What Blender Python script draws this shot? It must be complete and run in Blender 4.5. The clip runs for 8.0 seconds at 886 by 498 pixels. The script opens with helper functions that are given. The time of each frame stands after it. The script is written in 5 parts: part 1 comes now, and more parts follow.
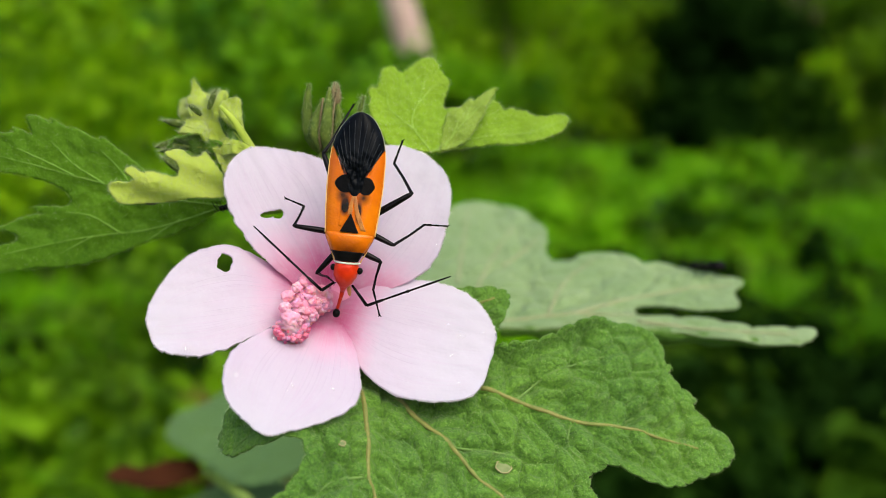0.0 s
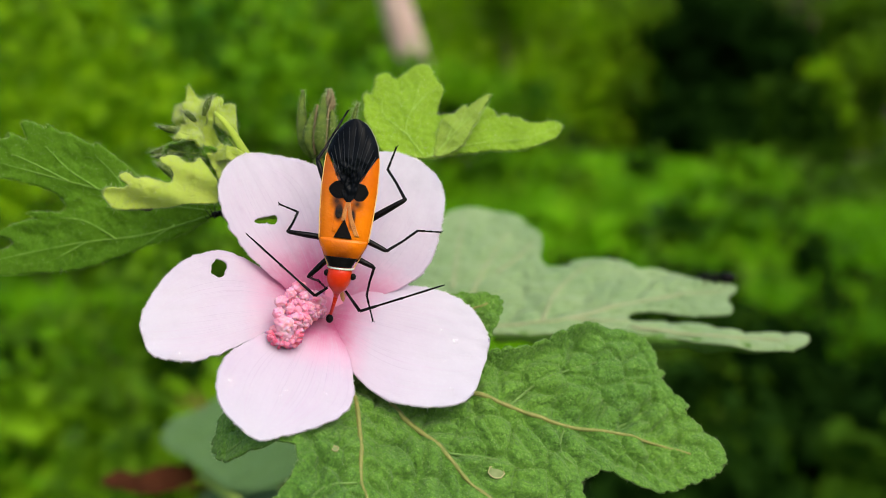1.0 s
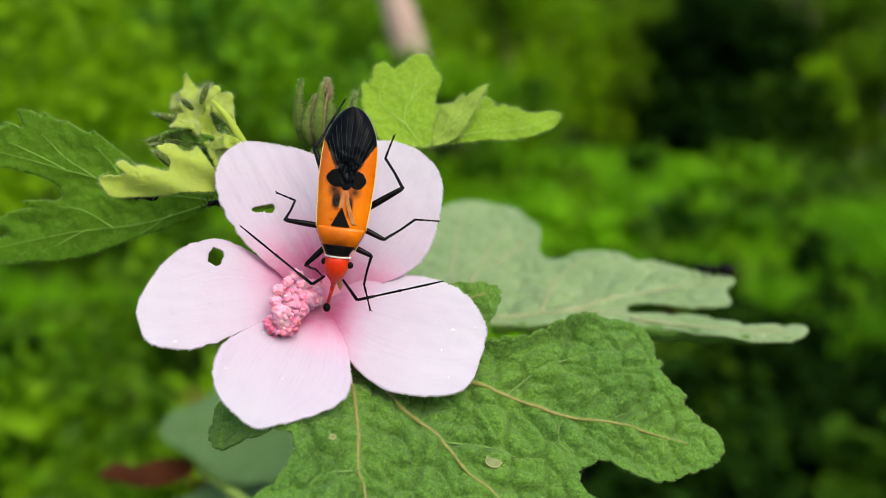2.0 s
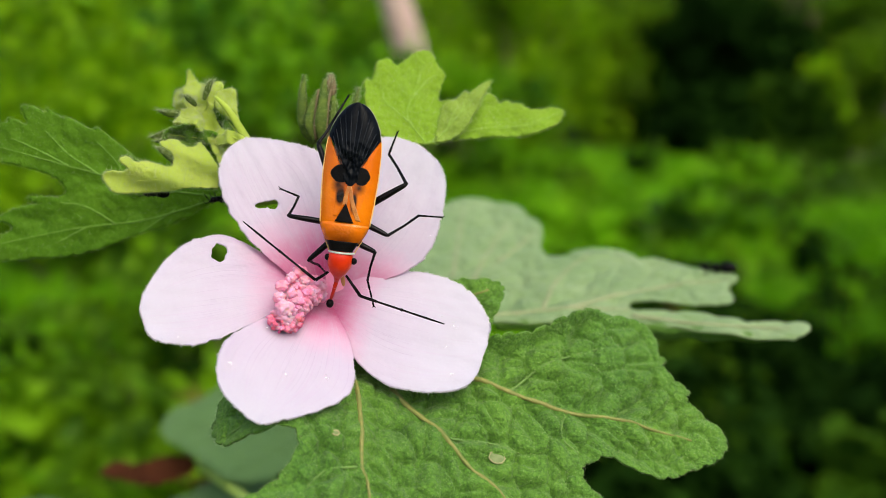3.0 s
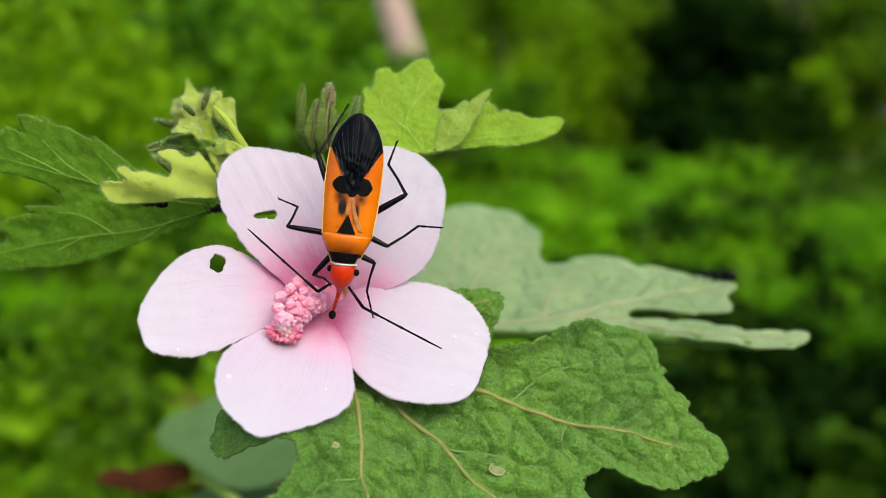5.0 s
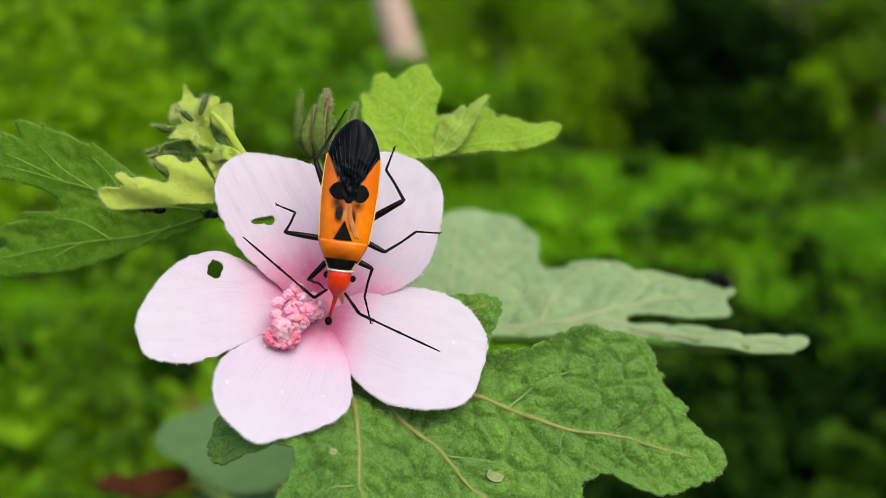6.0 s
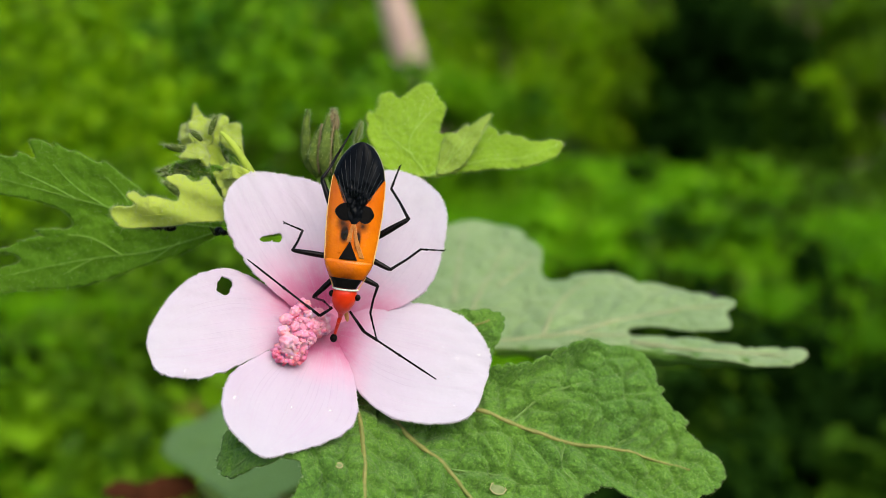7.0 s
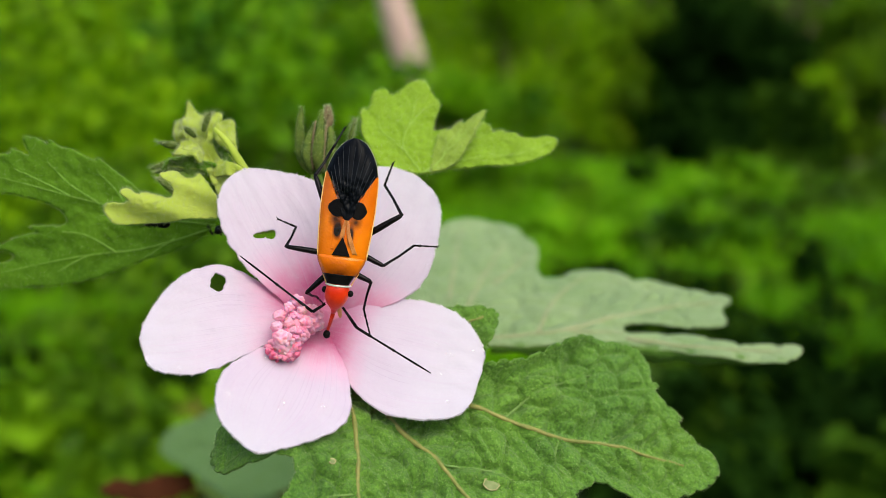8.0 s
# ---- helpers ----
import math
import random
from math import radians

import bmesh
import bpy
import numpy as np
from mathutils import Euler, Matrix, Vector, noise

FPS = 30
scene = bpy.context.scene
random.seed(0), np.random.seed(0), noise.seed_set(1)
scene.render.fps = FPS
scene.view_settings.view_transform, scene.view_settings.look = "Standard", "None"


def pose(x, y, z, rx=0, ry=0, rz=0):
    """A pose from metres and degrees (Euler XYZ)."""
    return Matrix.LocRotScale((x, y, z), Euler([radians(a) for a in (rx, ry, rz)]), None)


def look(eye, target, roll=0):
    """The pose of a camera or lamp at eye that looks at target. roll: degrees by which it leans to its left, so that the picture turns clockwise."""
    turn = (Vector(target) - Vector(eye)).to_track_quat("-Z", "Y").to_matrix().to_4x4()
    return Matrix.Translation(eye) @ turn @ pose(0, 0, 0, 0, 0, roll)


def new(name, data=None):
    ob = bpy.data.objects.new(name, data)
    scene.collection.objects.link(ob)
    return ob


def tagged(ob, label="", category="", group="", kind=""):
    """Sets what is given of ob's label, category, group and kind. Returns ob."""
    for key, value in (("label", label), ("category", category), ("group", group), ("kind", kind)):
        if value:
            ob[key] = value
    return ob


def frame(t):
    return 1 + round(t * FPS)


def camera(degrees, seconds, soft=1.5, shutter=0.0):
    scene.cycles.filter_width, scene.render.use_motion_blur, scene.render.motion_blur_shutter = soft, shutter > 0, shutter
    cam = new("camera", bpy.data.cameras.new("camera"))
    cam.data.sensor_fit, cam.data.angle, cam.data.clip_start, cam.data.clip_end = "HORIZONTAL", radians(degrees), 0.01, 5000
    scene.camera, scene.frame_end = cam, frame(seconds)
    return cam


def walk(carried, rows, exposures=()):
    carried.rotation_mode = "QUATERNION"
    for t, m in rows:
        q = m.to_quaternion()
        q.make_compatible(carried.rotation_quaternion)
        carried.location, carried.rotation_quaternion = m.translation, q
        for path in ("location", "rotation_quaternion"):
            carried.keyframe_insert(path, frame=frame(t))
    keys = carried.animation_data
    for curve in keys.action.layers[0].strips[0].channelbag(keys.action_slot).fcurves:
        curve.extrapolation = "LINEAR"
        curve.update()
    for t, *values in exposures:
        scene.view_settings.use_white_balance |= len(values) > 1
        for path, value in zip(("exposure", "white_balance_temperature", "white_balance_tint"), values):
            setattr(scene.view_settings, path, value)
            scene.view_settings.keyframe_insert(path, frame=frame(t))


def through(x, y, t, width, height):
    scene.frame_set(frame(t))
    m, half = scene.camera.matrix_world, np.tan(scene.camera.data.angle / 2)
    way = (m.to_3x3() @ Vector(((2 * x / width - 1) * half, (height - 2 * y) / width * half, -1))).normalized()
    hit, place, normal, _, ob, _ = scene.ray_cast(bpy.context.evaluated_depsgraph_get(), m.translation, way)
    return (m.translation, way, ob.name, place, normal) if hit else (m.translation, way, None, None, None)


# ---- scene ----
from mathutils import geometry

MM = 0.001
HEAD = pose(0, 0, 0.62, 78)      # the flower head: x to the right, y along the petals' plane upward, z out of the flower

# camera and its walk
cam = camera(55, 8.0, soft=0.65)
cam.data.dof.use_dof = True
cam.data.dof.focus_distance = 0.0735
cam.data.dof.aperture_fstop = 20.5
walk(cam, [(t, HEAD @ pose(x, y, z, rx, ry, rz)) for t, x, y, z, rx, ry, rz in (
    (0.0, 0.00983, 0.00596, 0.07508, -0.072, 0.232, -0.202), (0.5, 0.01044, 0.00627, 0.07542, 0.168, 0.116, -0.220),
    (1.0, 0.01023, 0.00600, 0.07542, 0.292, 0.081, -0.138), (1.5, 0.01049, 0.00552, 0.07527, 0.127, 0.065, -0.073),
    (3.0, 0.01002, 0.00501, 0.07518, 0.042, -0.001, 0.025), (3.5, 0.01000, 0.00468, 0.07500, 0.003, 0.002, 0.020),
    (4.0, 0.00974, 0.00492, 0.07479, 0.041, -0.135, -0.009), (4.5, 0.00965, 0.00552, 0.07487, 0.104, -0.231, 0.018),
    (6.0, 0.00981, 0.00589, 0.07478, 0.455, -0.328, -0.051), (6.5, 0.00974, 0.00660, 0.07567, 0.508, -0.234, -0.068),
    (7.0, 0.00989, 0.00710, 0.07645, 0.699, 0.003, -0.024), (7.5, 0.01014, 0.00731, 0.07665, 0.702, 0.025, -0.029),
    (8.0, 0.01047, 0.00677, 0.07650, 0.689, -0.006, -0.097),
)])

# sky, sun and exposure
SUN_UP, SUN_TURN = 52, 150
world = bpy.data.worlds.new("sky")
scene.world = world
world.use_nodes = True
sky = world.node_tree.nodes.new("ShaderNodeTexSky")
sky.sky_type, sky.sun_disc = "NISHITA", False
sky.sun_elevation, sky.sun_rotation = radians(SUN_UP), radians(SUN_TURN)
sky.air_density, sky.dust_density, sky.ozone_density = 1.0, 4.0, 1.0
world.node_tree.links.new(sky.outputs[0], world.node_tree.nodes["Background"].inputs[0])
world.node_tree.nodes["Background"].inputs[1].default_value = 0.262
sun = new("sun", bpy.data.lights.new("sun", "SUN"))
sun.data.energy, sun.data.angle, sun.data.color = 1.42, radians(56), (1.0, 0.95, 0.86)
sun_way = Vector((math.sin(radians(SUN_TURN)) * math.cos(radians(SUN_UP)), math.cos(radians(SUN_TURN)) * math.cos(radians(SUN_UP)), math.sin(radians(SUN_UP))))
sun.matrix_world = look(sun_way * 20, (0, 0, 0))
scene.view_settings.exposure = -0.02
scene.view_settings.use_white_balance = True
scene.view_settings.white_balance_temperature, scene.view_settings.white_balance_tint = 6600, 4


# ---- materials ----
class Nodes:
    """A small wrapper that writes node trees in few words."""

    def __init__(self, name):
        self.mat = bpy.data.materials.new(name)
        self.mat.use_nodes = True
        self.tree = self.mat.node_tree
        self.bsdf = self.tree.nodes["Principled BSDF"]
        self.out = self.tree.nodes["Material Output"]
        self.coord = self.tree.nodes.new("ShaderNodeTexCoord")

    def link(self, a, b):
        self.tree.links.new(a, b)

    def node(self, kind, **values):
        n = self.tree.nodes.new(kind)
        for key, v in values.items():
            n.inputs[key.replace("_", " ")].default_value = v
        return n

    def noise(self, scale, detail=3, rough=0.55, stretch=None, space="Object"):
        n = self.node("ShaderNodeTexNoise", Scale=scale, Detail=detail, Roughness=rough)
        source = self.coord.outputs[space]
        if stretch:
            m = self.node("ShaderNodeMapping")
            m.inputs["Scale"].default_value = stretch
            self.link(source, m.inputs[0])
            source = m.outputs[0]
        self.link(source, n.inputs["Vector"])
        return n.outputs["Fac"]

    def cells(self, scale, feature="DISTANCE_TO_EDGE"):
        n = self.node("ShaderNodeTexVoronoi", Scale=scale)
        n.feature = feature
        self.link(self.coord.outputs["Object"], n.inputs["Vector"])
        return n.outputs["Distance"]

    def ramp(self, fac, *stops):
        n = self.tree.nodes.new("ShaderNodeValToRGB")
        while len(n.color_ramp.elements) < len(stops):
            n.color_ramp.elements.new(0.5)
        for e, (p, c) in zip(n.color_ramp.elements, stops):
            e.position, e.color = p, (*c, 1)
        self.link(fac, n.inputs[0])
        return n.outputs[0]

    def mix(self, fac, a, b, blend="MIX"):
        n = self.tree.nodes.new("ShaderNodeMix")
        n.data_type, n.blend_type = "RGBA", blend
        for v, i in ((fac, 0), (a, 6), (b, 7)):
            if isinstance(v, (int, float)):
                n.inputs[i].default_value = v
            elif isinstance(v, tuple):
                n.inputs[i].default_value = (*v, 1)
            else:
                self.link(v, n.inputs[i])
        return n.outputs[2]

    def maths(self, op, a, b=0.0, clamp=False):
        n = self.tree.nodes.new("ShaderNodeMath")
        n.operation, n.use_clamp = op, clamp
        for v, i in ((a, 0), (b, 1)):
            if isinstance(v, (int, float)):
                n.inputs[i].default_value = v
            else:
                self.link(v, n.inputs[i])
        return n.outputs[0]

    def bump(self, height, strength, distance, before=None):
        n = self.node("ShaderNodeBump", Strength=strength, Distance=distance)
        self.link(height, n.inputs["Height"])
        if before:
            self.link(before, n.inputs["Normal"])
        return n.outputs[0]

    def finish(self, colour, rough=0.6, normal=None, through=0.0, through_colour=None, **values):
        b = self.bsdf
        if isinstance(colour, tuple):
            b.inputs["Base Color"].default_value = (*colour, 1)
        else:
            self.link(colour, b.inputs["Base Color"])
        if isinstance(rough, float):
            b.inputs["Roughness"].default_value = rough
        else:
            self.link(rough, b.inputs["Roughness"])
        for key, v in values.items():
            b.inputs[key.replace("_", " ")].default_value = v
        if normal:
            self.link(normal, b.inputs["Normal"])
        if through:
            t = self.tree.nodes.new("ShaderNodeBsdfTranslucent")
            src = through_colour or colour
            if isinstance(src, tuple):
                t.inputs[0].default_value = (*src, 1)
            else:
                self.link(src, t.inputs[0])
            m = self.tree.nodes.new("ShaderNodeMixShader")
            m.inputs[0].default_value = through
            self.link(b.outputs[0], m.inputs[1])
            self.link(t.outputs[0], m.inputs[2])
            self.link(m.outputs[0], self.out.inputs[0])
        return self.mat


def leaf_material(name, dark, light, vein, cell=330, relief=0.7, through=0.25, fuzz=0.3, grain=1.0, speck=0.55, net=0.35):
    """A downy leaf: broad blotches, a fine net of the smallest veins, pale felt on top."""
    n = Nodes(name)
    broad, mid, fine, cell_edge = n.noise(95, 3), n.noise(420, 3, 0.6), n.noise(1500, 3), n.cells(cell * 3.2)
    colour = n.ramp(broad, (0.34, dark), (0.66, light))
    colour = n.mix(n.maths("MULTIPLY", mid, 0.55), colour, tuple((a + b) * 0.5 for a, b in zip(dark, light)))
    colour = n.mix(n.maths("MULTIPLY", fine, 0.4), colour, light)
    edge = n.maths("SUBTRACT", 1.0, n.maths("MULTIPLY", cell_edge, 7.0, True), True)
    colour = n.mix(n.maths("MULTIPLY", edge, net), colour, vein)
    felt = n.ramp(n.noise(3600, 4, 0.8), (0.38, tuple(c * 0.5 for c in dark)), (0.62, tuple(min(1, c * 1.3) for c in light)))
    colour = n.mix(speck, colour, felt)
    dots = n.maths("GREATER_THAN", n.noise(3300, 2), 0.66)
    colour = n.mix(n.maths("MULTIPLY", dots, speck), colour, tuple(min(1, c * 1.35 + 0.05) for c in light))
    normal = n.bump(n.maths("MULTIPLY", cell_edge, 2.5, True), relief * 0.7, 0.0002)
    normal = n.bump(n.noise(1100, 4, 0.75), 0.35 * grain, 0.0004, normal)
    normal = n.bump(n.noise(4200, 3, 0.7), grain, 0.00025, normal)
    return n.finish(colour, 0.62, normal, through, None, Sheen_Weight=fuzz * 0.25, Sheen_Roughness=0.5, Specular_IOR_Level=0.18)


LEAF = leaf_material("mature leaf", (0.036, 0.130, 0.020), (0.155, 0.315, 0.034), (0.035, 0.09, 0.012), cell=420, relief=0.8, through=0.12, grain=0.9, speck=0.40)
LEAF_PALE = leaf_material("bluish leaf", (0.115, 0.245, 0.07), (0.35, 0.46, 0.21), (0.20, 0.30, 0.10), cell=120, relief=0.8, through=0.12, fuzz=0.5, speck=0.3, net=0.5)
LEAF_FRESH = leaf_material("young leaf", (0.175, 0.345, 0.010), (0.345, 0.54, 0.03), (0.36, 0.54, 0.08), cell=520, relief=0.35, through=0.35, grain=0.5, speck=0.2)
LEAF_FOLD = leaf_material("downy leaf underside", (0.23, 0.37, 0.028), (0.40, 0.54, 0.085), (0.34, 0.48, 0.08), cell=520, relief=0.4, through=0.3, fuzz=0.5, grain=0.4, speck=0.15)
LEAF_SHOOT = leaf_material("unfolding leaf", (0.38, 0.53, 0.03), (0.63, 0.73, 0.13), (0.56, 0.68, 0.12), cell=600, relief=0.1, through=0.35, fuzz=0.8, grain=0.3, speck=0.06, net=0.1)
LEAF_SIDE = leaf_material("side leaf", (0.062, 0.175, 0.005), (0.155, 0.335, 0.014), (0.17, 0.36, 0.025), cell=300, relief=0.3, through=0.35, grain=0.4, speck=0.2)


def plain(name, a, b, scale, rough=0.5, relief=0.0, depth=0.0001, through=0.0, **values):
    n = Nodes(name)
    big, small = n.noise(scale, 3), n.noise(scale * 7, 3)
    colour = n.mix(n.maths("MULTIPLY", small, 0.35), n.ramp(big, (0.3, a), (0.7, b)), b)
    return n.finish(colour, rough, n.bump(small, relief, depth) if relief else None, through, None, **values)


# pale leaf colour darkened, with the big leaf's shade put into it
LEAF_LOW_SHADED = leaf_material("lower leaf", (0.065, 0.145, 0.036), (0.115, 0.215, 0.06), (0.15, 0.26, 0.09), cell=260, relief=0.4, through=0.1)
VEIN = plain("leaf vein", (0.13, 0.17, 0.025), (0.26, 0.24, 0.06), 1500, 0.6, 0.6)
VEIN_THIN = plain("thin leaf vein", (0.085, 0.18, 0.03), (0.15, 0.26, 0.05), 900, 0.6, 0.4)
VEIN_SIDE = plain("light green vein", (0.17, 0.36, 0.03), (0.24, 0.44, 0.06), 900, 0.6, 0.3, through=0.2)
VEIN_FRESH = plain("lime vein", (0.30, 0.50, 0.05), (0.40, 0.60, 0.10), 900, 0.6, 0.3, through=0.2)
VEIN_PALE = plain("pale leaf vein", (0.25, 0.29, 0.13), (0.35, 0.36, 0.19), 900, 0.6, 0.4)
STEM = plain("hairy stem", (0.22, 0.34, 0.04), (0.36, 0.48, 0.09), 600, 0.65, 0.5)
SEPAL = plain("sepal", (0.022, 0.062, 0.006), (0.145, 0.20, 0.03), 1500, 0.7, 0.8, 0.0002, Specular_IOR_Level=0.2)
DRY_TIP = plain("withered tip", (0.09, 0.06, 0.02), (0.22, 0.17, 0.08), 900, 0.8, 0.6)
HAIR = plain("plant hair", (0.40, 0.48, 0.22), (0.55, 0.62, 0.36), 900, 0.5, through=0.4)
FRINGE = plain("petal fringe", (0.80, 0.74, 0.80), (0.88, 0.84, 0.88), 900, 0.5, through=0.4)
DOWN = plain("leaf down", (0.22, 0.34, 0.10), (0.42, 0.53, 0.25), 900, 0.6, through=0.4)
SCAR = plain("leaf scar", (0.11, 0.16, 0.04), (0.22, 0.26, 0.10), 1400, 0.7, 0.5)
SCAR_RIM = plain("scar rim", (0.26, 0.25, 0.10), (0.40, 0.37, 0.18), 1400, 0.8, 0.5)
ANTHER = plain("anther", (0.98, 0.28, 0.47), (0.99, 0.48, 0.64), 900, 0.8, 0.4, through=0.3, Subsurface_Weight=0.6, Subsurface_Scale=0.0006, Specular_IOR_Level=0.1)
SAC = plain("pollen sac", (0.98, 0.36, 0.55), (0.99, 0.57, 0.70), 600, 0.8, 0.3, through=0.3, Subsurface_Weight=0.6, Subsurface_Scale=0.0006, Specular_IOR_Level=0.1)
ANTHER_DEEP = plain("deep pink anther", (0.98, 0.12, 0.30), (0.99, 0.34, 0.48), 700, 0.8, 0.3, through=0.3, Subsurface_Weight=0.5, Subsurface_Scale=0.0005, Specular_IOR_Level=0.1)
COLUMN = plain("column", (0.90, 0.24, 0.42), (0.96, 0.42, 0.56), 500, 0.7, 0.2, through=0.3, Specular_IOR_Level=0.1)
BLACK = plain("black shell", (0.002, 0.002, 0.002), (0.007, 0.006, 0.006), 500, 0.34, 0.5, 0.00006, Specular_IOR_Level=0.06)
LEG = plain("leg shell", (0.0015, 0.001, 0.0012), (0.006, 0.004, 0.0045), 900, 0.26, 0.3, 0.00003, Specular_IOR_Level=0.12)
RED = plain("red shell", (0.50, 0.014, 0.004), (0.68, 0.040, 0.006), 700, 0.28, 0.35, 0.00005, Specular_IOR_Level=0.25)
WHITE = plain("white collar", (0.70, 0.68, 0.58), (0.85, 0.83, 0.72), 900, 0.4)
AMBER = plain("amber lip", (0.55, 0.22, 0.07), (0.70, 0.36, 0.16), 900, 0.35, through=0.3)
RIM = plain("pale orange rim", (0.80, 0.42, 0.08), (0.90, 0.58, 0.20), 900, 0.4)
BELLY = plain("banded belly", (0.50, 0.05, 0.02), (0.80, 0.60, 0.45), 500, 0.45)
MEMBRANE_VEIN = plain("membrane vein", (0.004, 0.005, 0.007), (0.012, 0.014, 0.019), 900, 0.3, Specular_IOR_Level=0.3)
TAN = plain("tan wing", (0.34, 0.095, 0.010), (0.54, 0.20, 0.03), 1600, 0.3, 0.5)
PALE_EDGE = plain("pale membrane edge", (0.26, 0.27, 0.19), (0.42, 0.42, 0.30), 900, 0.4)


def pigment_and_shade(n, centre, radii, sharp=1.6):
    """A soft-edged oval mask for pigment and painted shade round a place in millimetres; 1 in its middle."""
    m = n.node("ShaderNodeMapping")
    m.vector_type = "TEXTURE"
    m.inputs["Location"].default_value = [c * MM for c in centre]
    m.inputs["Scale"].default_value = [r * MM for r in radii]
    warp = n.node("ShaderNodeTexNoise", Scale=900, Detail=3)
    n.link(n.coord.outputs["Object"], warp.inputs["Vector"])
    n.link(n.coord.outputs["Object"], m.inputs[0])
    g = n.tree.nodes.new("ShaderNodeTexGradient")
    g.gradient_type = "SPHERICAL"
    n.link(m.outputs[0], g.inputs[0])
    grown = n.maths("ADD", n.maths("MULTIPLY", g.outputs["Fac"], sharp), n.maths("MULTIPLY", n.maths("SUBTRACT", warp.outputs["Fac"], 0.5), 0.5))
    return n.maths("MINIMUM", n.maths("MULTIPLY", n.maths("GREATER_THAN", g.outputs["Fac"], 0.001), grown, True), 1.0)


def orange_shell():
    n = Nodes("orange shell")
    colour = n.ramp(n.noise(260, 3), (0.3, (0.58, 0.105, 0.002)), (0.75, (0.79, 0.205, 0.003)))
    # second oval: neck plate darkens forward, its shade and the band's fade painted
    for centre, radii, paint, sharp in (((0, 6.0, 1.2), (1.5, 4.2, 3), (0.50, 0.085, 0.002), 1.0), ((0, 0.7, 1.0), (2.3, 1.6, 3), (0.07, 0.011, 0.001), 1.25),
                                        ((-0.55, 4.75, 1.2), (0.5, 1.0, 3), (0.012, 0.006, 0.003), 2.2), ((0.62, 4.3, 1.2), (0.34, 1.15, 3), (0.02, 0.008, 0.004), 2.0),
                                        ((-0.8, 5.6, 1.2), (0.75, 0.8, 3), (0.05, 0.015, 0.003), 1.2), ((0.9, 5.5, 1.2), (0.7, 0.7, 3), (0.05, 0.015, 0.003), 1.1)):
        colour = n.mix(pigment_and_shade(n, centre, radii, sharp), colour, paint)
    pits = n.node("ShaderNodeTexVoronoi", Scale=4200)
    n.link(n.coord.outputs["Object"], pits.inputs["Vector"])
    return n.finish(colour, 0.22, n.bump(n.noise(900, 3), 0.5, 0.00014, n.bump(pits.outputs["Distance"], 0.25, 0.00006)), 0.0, Specular_IOR_Level=0.3)


def membrane_shell():
    n = Nodes("black membrane")
    colour = n.ramp(n.noise(500, 3), (0.3, (0.0015, 0.002, 0.003)), (0.75, (0.005, 0.006, 0.008)))
    streak = n.noise(1, 3, stretch=(2600, 160, 400))
    return n.finish(colour, 0.2, n.bump(streak, 0.5, 0.00012), Specular_IOR_Level=0.055)


def petal_shell():
    n = Nodes("petal")
    uv = n.tree.nodes.new("ShaderNodeSeparateXYZ")
    n.link(n.coord.outputs["UV"], uv.inputs[0])
    along, across = uv.outputs["Y"], uv.outputs["X"]
    ray = n.noise(1, 3, 0.6, (70, 1.6, 1), "UV")
    wide = n.noise(220, 3)
    reach = n.maths("ADD", along, n.maths("MULTIPLY", n.maths("SUBTRACT", ray, 0.5), 0.07))
    reach = n.maths("ADD", reach, n.maths("MULTIPLY", n.maths("SUBTRACT", wide, 0.5), 0.18))
    colour = n.ramp(reach, (0.06, (0.62, 0.04, 0.19)), (0.20, (0.74, 0.17, 0.38)), (0.33, (0.76, 0.46, 0.64)), (0.46, (0.67, 0.55, 0.69)), (1.0, (0.665, 0.615, 0.715)))
    broad = n.ramp(n.noise(1, 2, 0.5, (46, 0.8, 1), "UV"), (0.54, (0, 0, 0)), (0.70, (1, 1, 1)))
    colour = n.mix(n.maths("MULTIPLY", broad, 0.22), colour, (0.66, 0.47, 0.66))
    fade = n.ramp(along, (0.25, (0, 0, 0)), (0.45, (1, 1, 1)), (0.75, (1, 1, 1)), (0.95, (0, 0, 0)))
    hairline = n.ramp(n.noise(1, 3, 0.5, (120, 1.1, 1), "UV"), (0.60, (0, 0, 0)), (0.66, (1, 1, 1)))
    colour = n.mix(n.maths("MULTIPLY", n.maths("MULTIPLY", hairline, fade), 0.34), colour, (0.46, 0.33, 0.50))
    cloud = n.ramp(n.noise(330, 4, 0.6), (0.35, (0, 0, 0)), (0.7, (1, 1, 1)))
    colour = n.mix(n.maths("MULTIPLY", cloud, 0.35), colour, (0.72, 0.67, 0.76))
    frost = n.ramp(n.noise(3800, 2, 0.6), (0.55, (0, 0, 0)), (0.72, (1, 1, 1)))
    colour = n.mix(n.maths("MULTIPLY", frost, 0.10), colour, (0.85, 0.80, 0.86))
    normal = n.bump(n.noise(1, 3, 0.5, (60, 2.5, 1), "UV"), 0.12, 0.00014)
    normal = n.bump(n.noise(1700, 3), 0.35, 0.0001, normal)
    normal = n.bump(n.noise(420, 3), 0.30, 0.0003, normal)
    return n.finish(colour, 0.55, normal, 0.36, None, Sheen_Weight=0.15, Sheen_Roughness=0.4)


ORANGE, MEMBRANE, PETAL = orange_shell(), membrane_shell(), petal_shell()


def water_drop_material():
    n = Nodes("water")
    return n.finish((1.0, 1.0, 1.0), 0.04, None, Transmission_Weight=1.0, IOR=1.40)


WATER = water_drop_material()


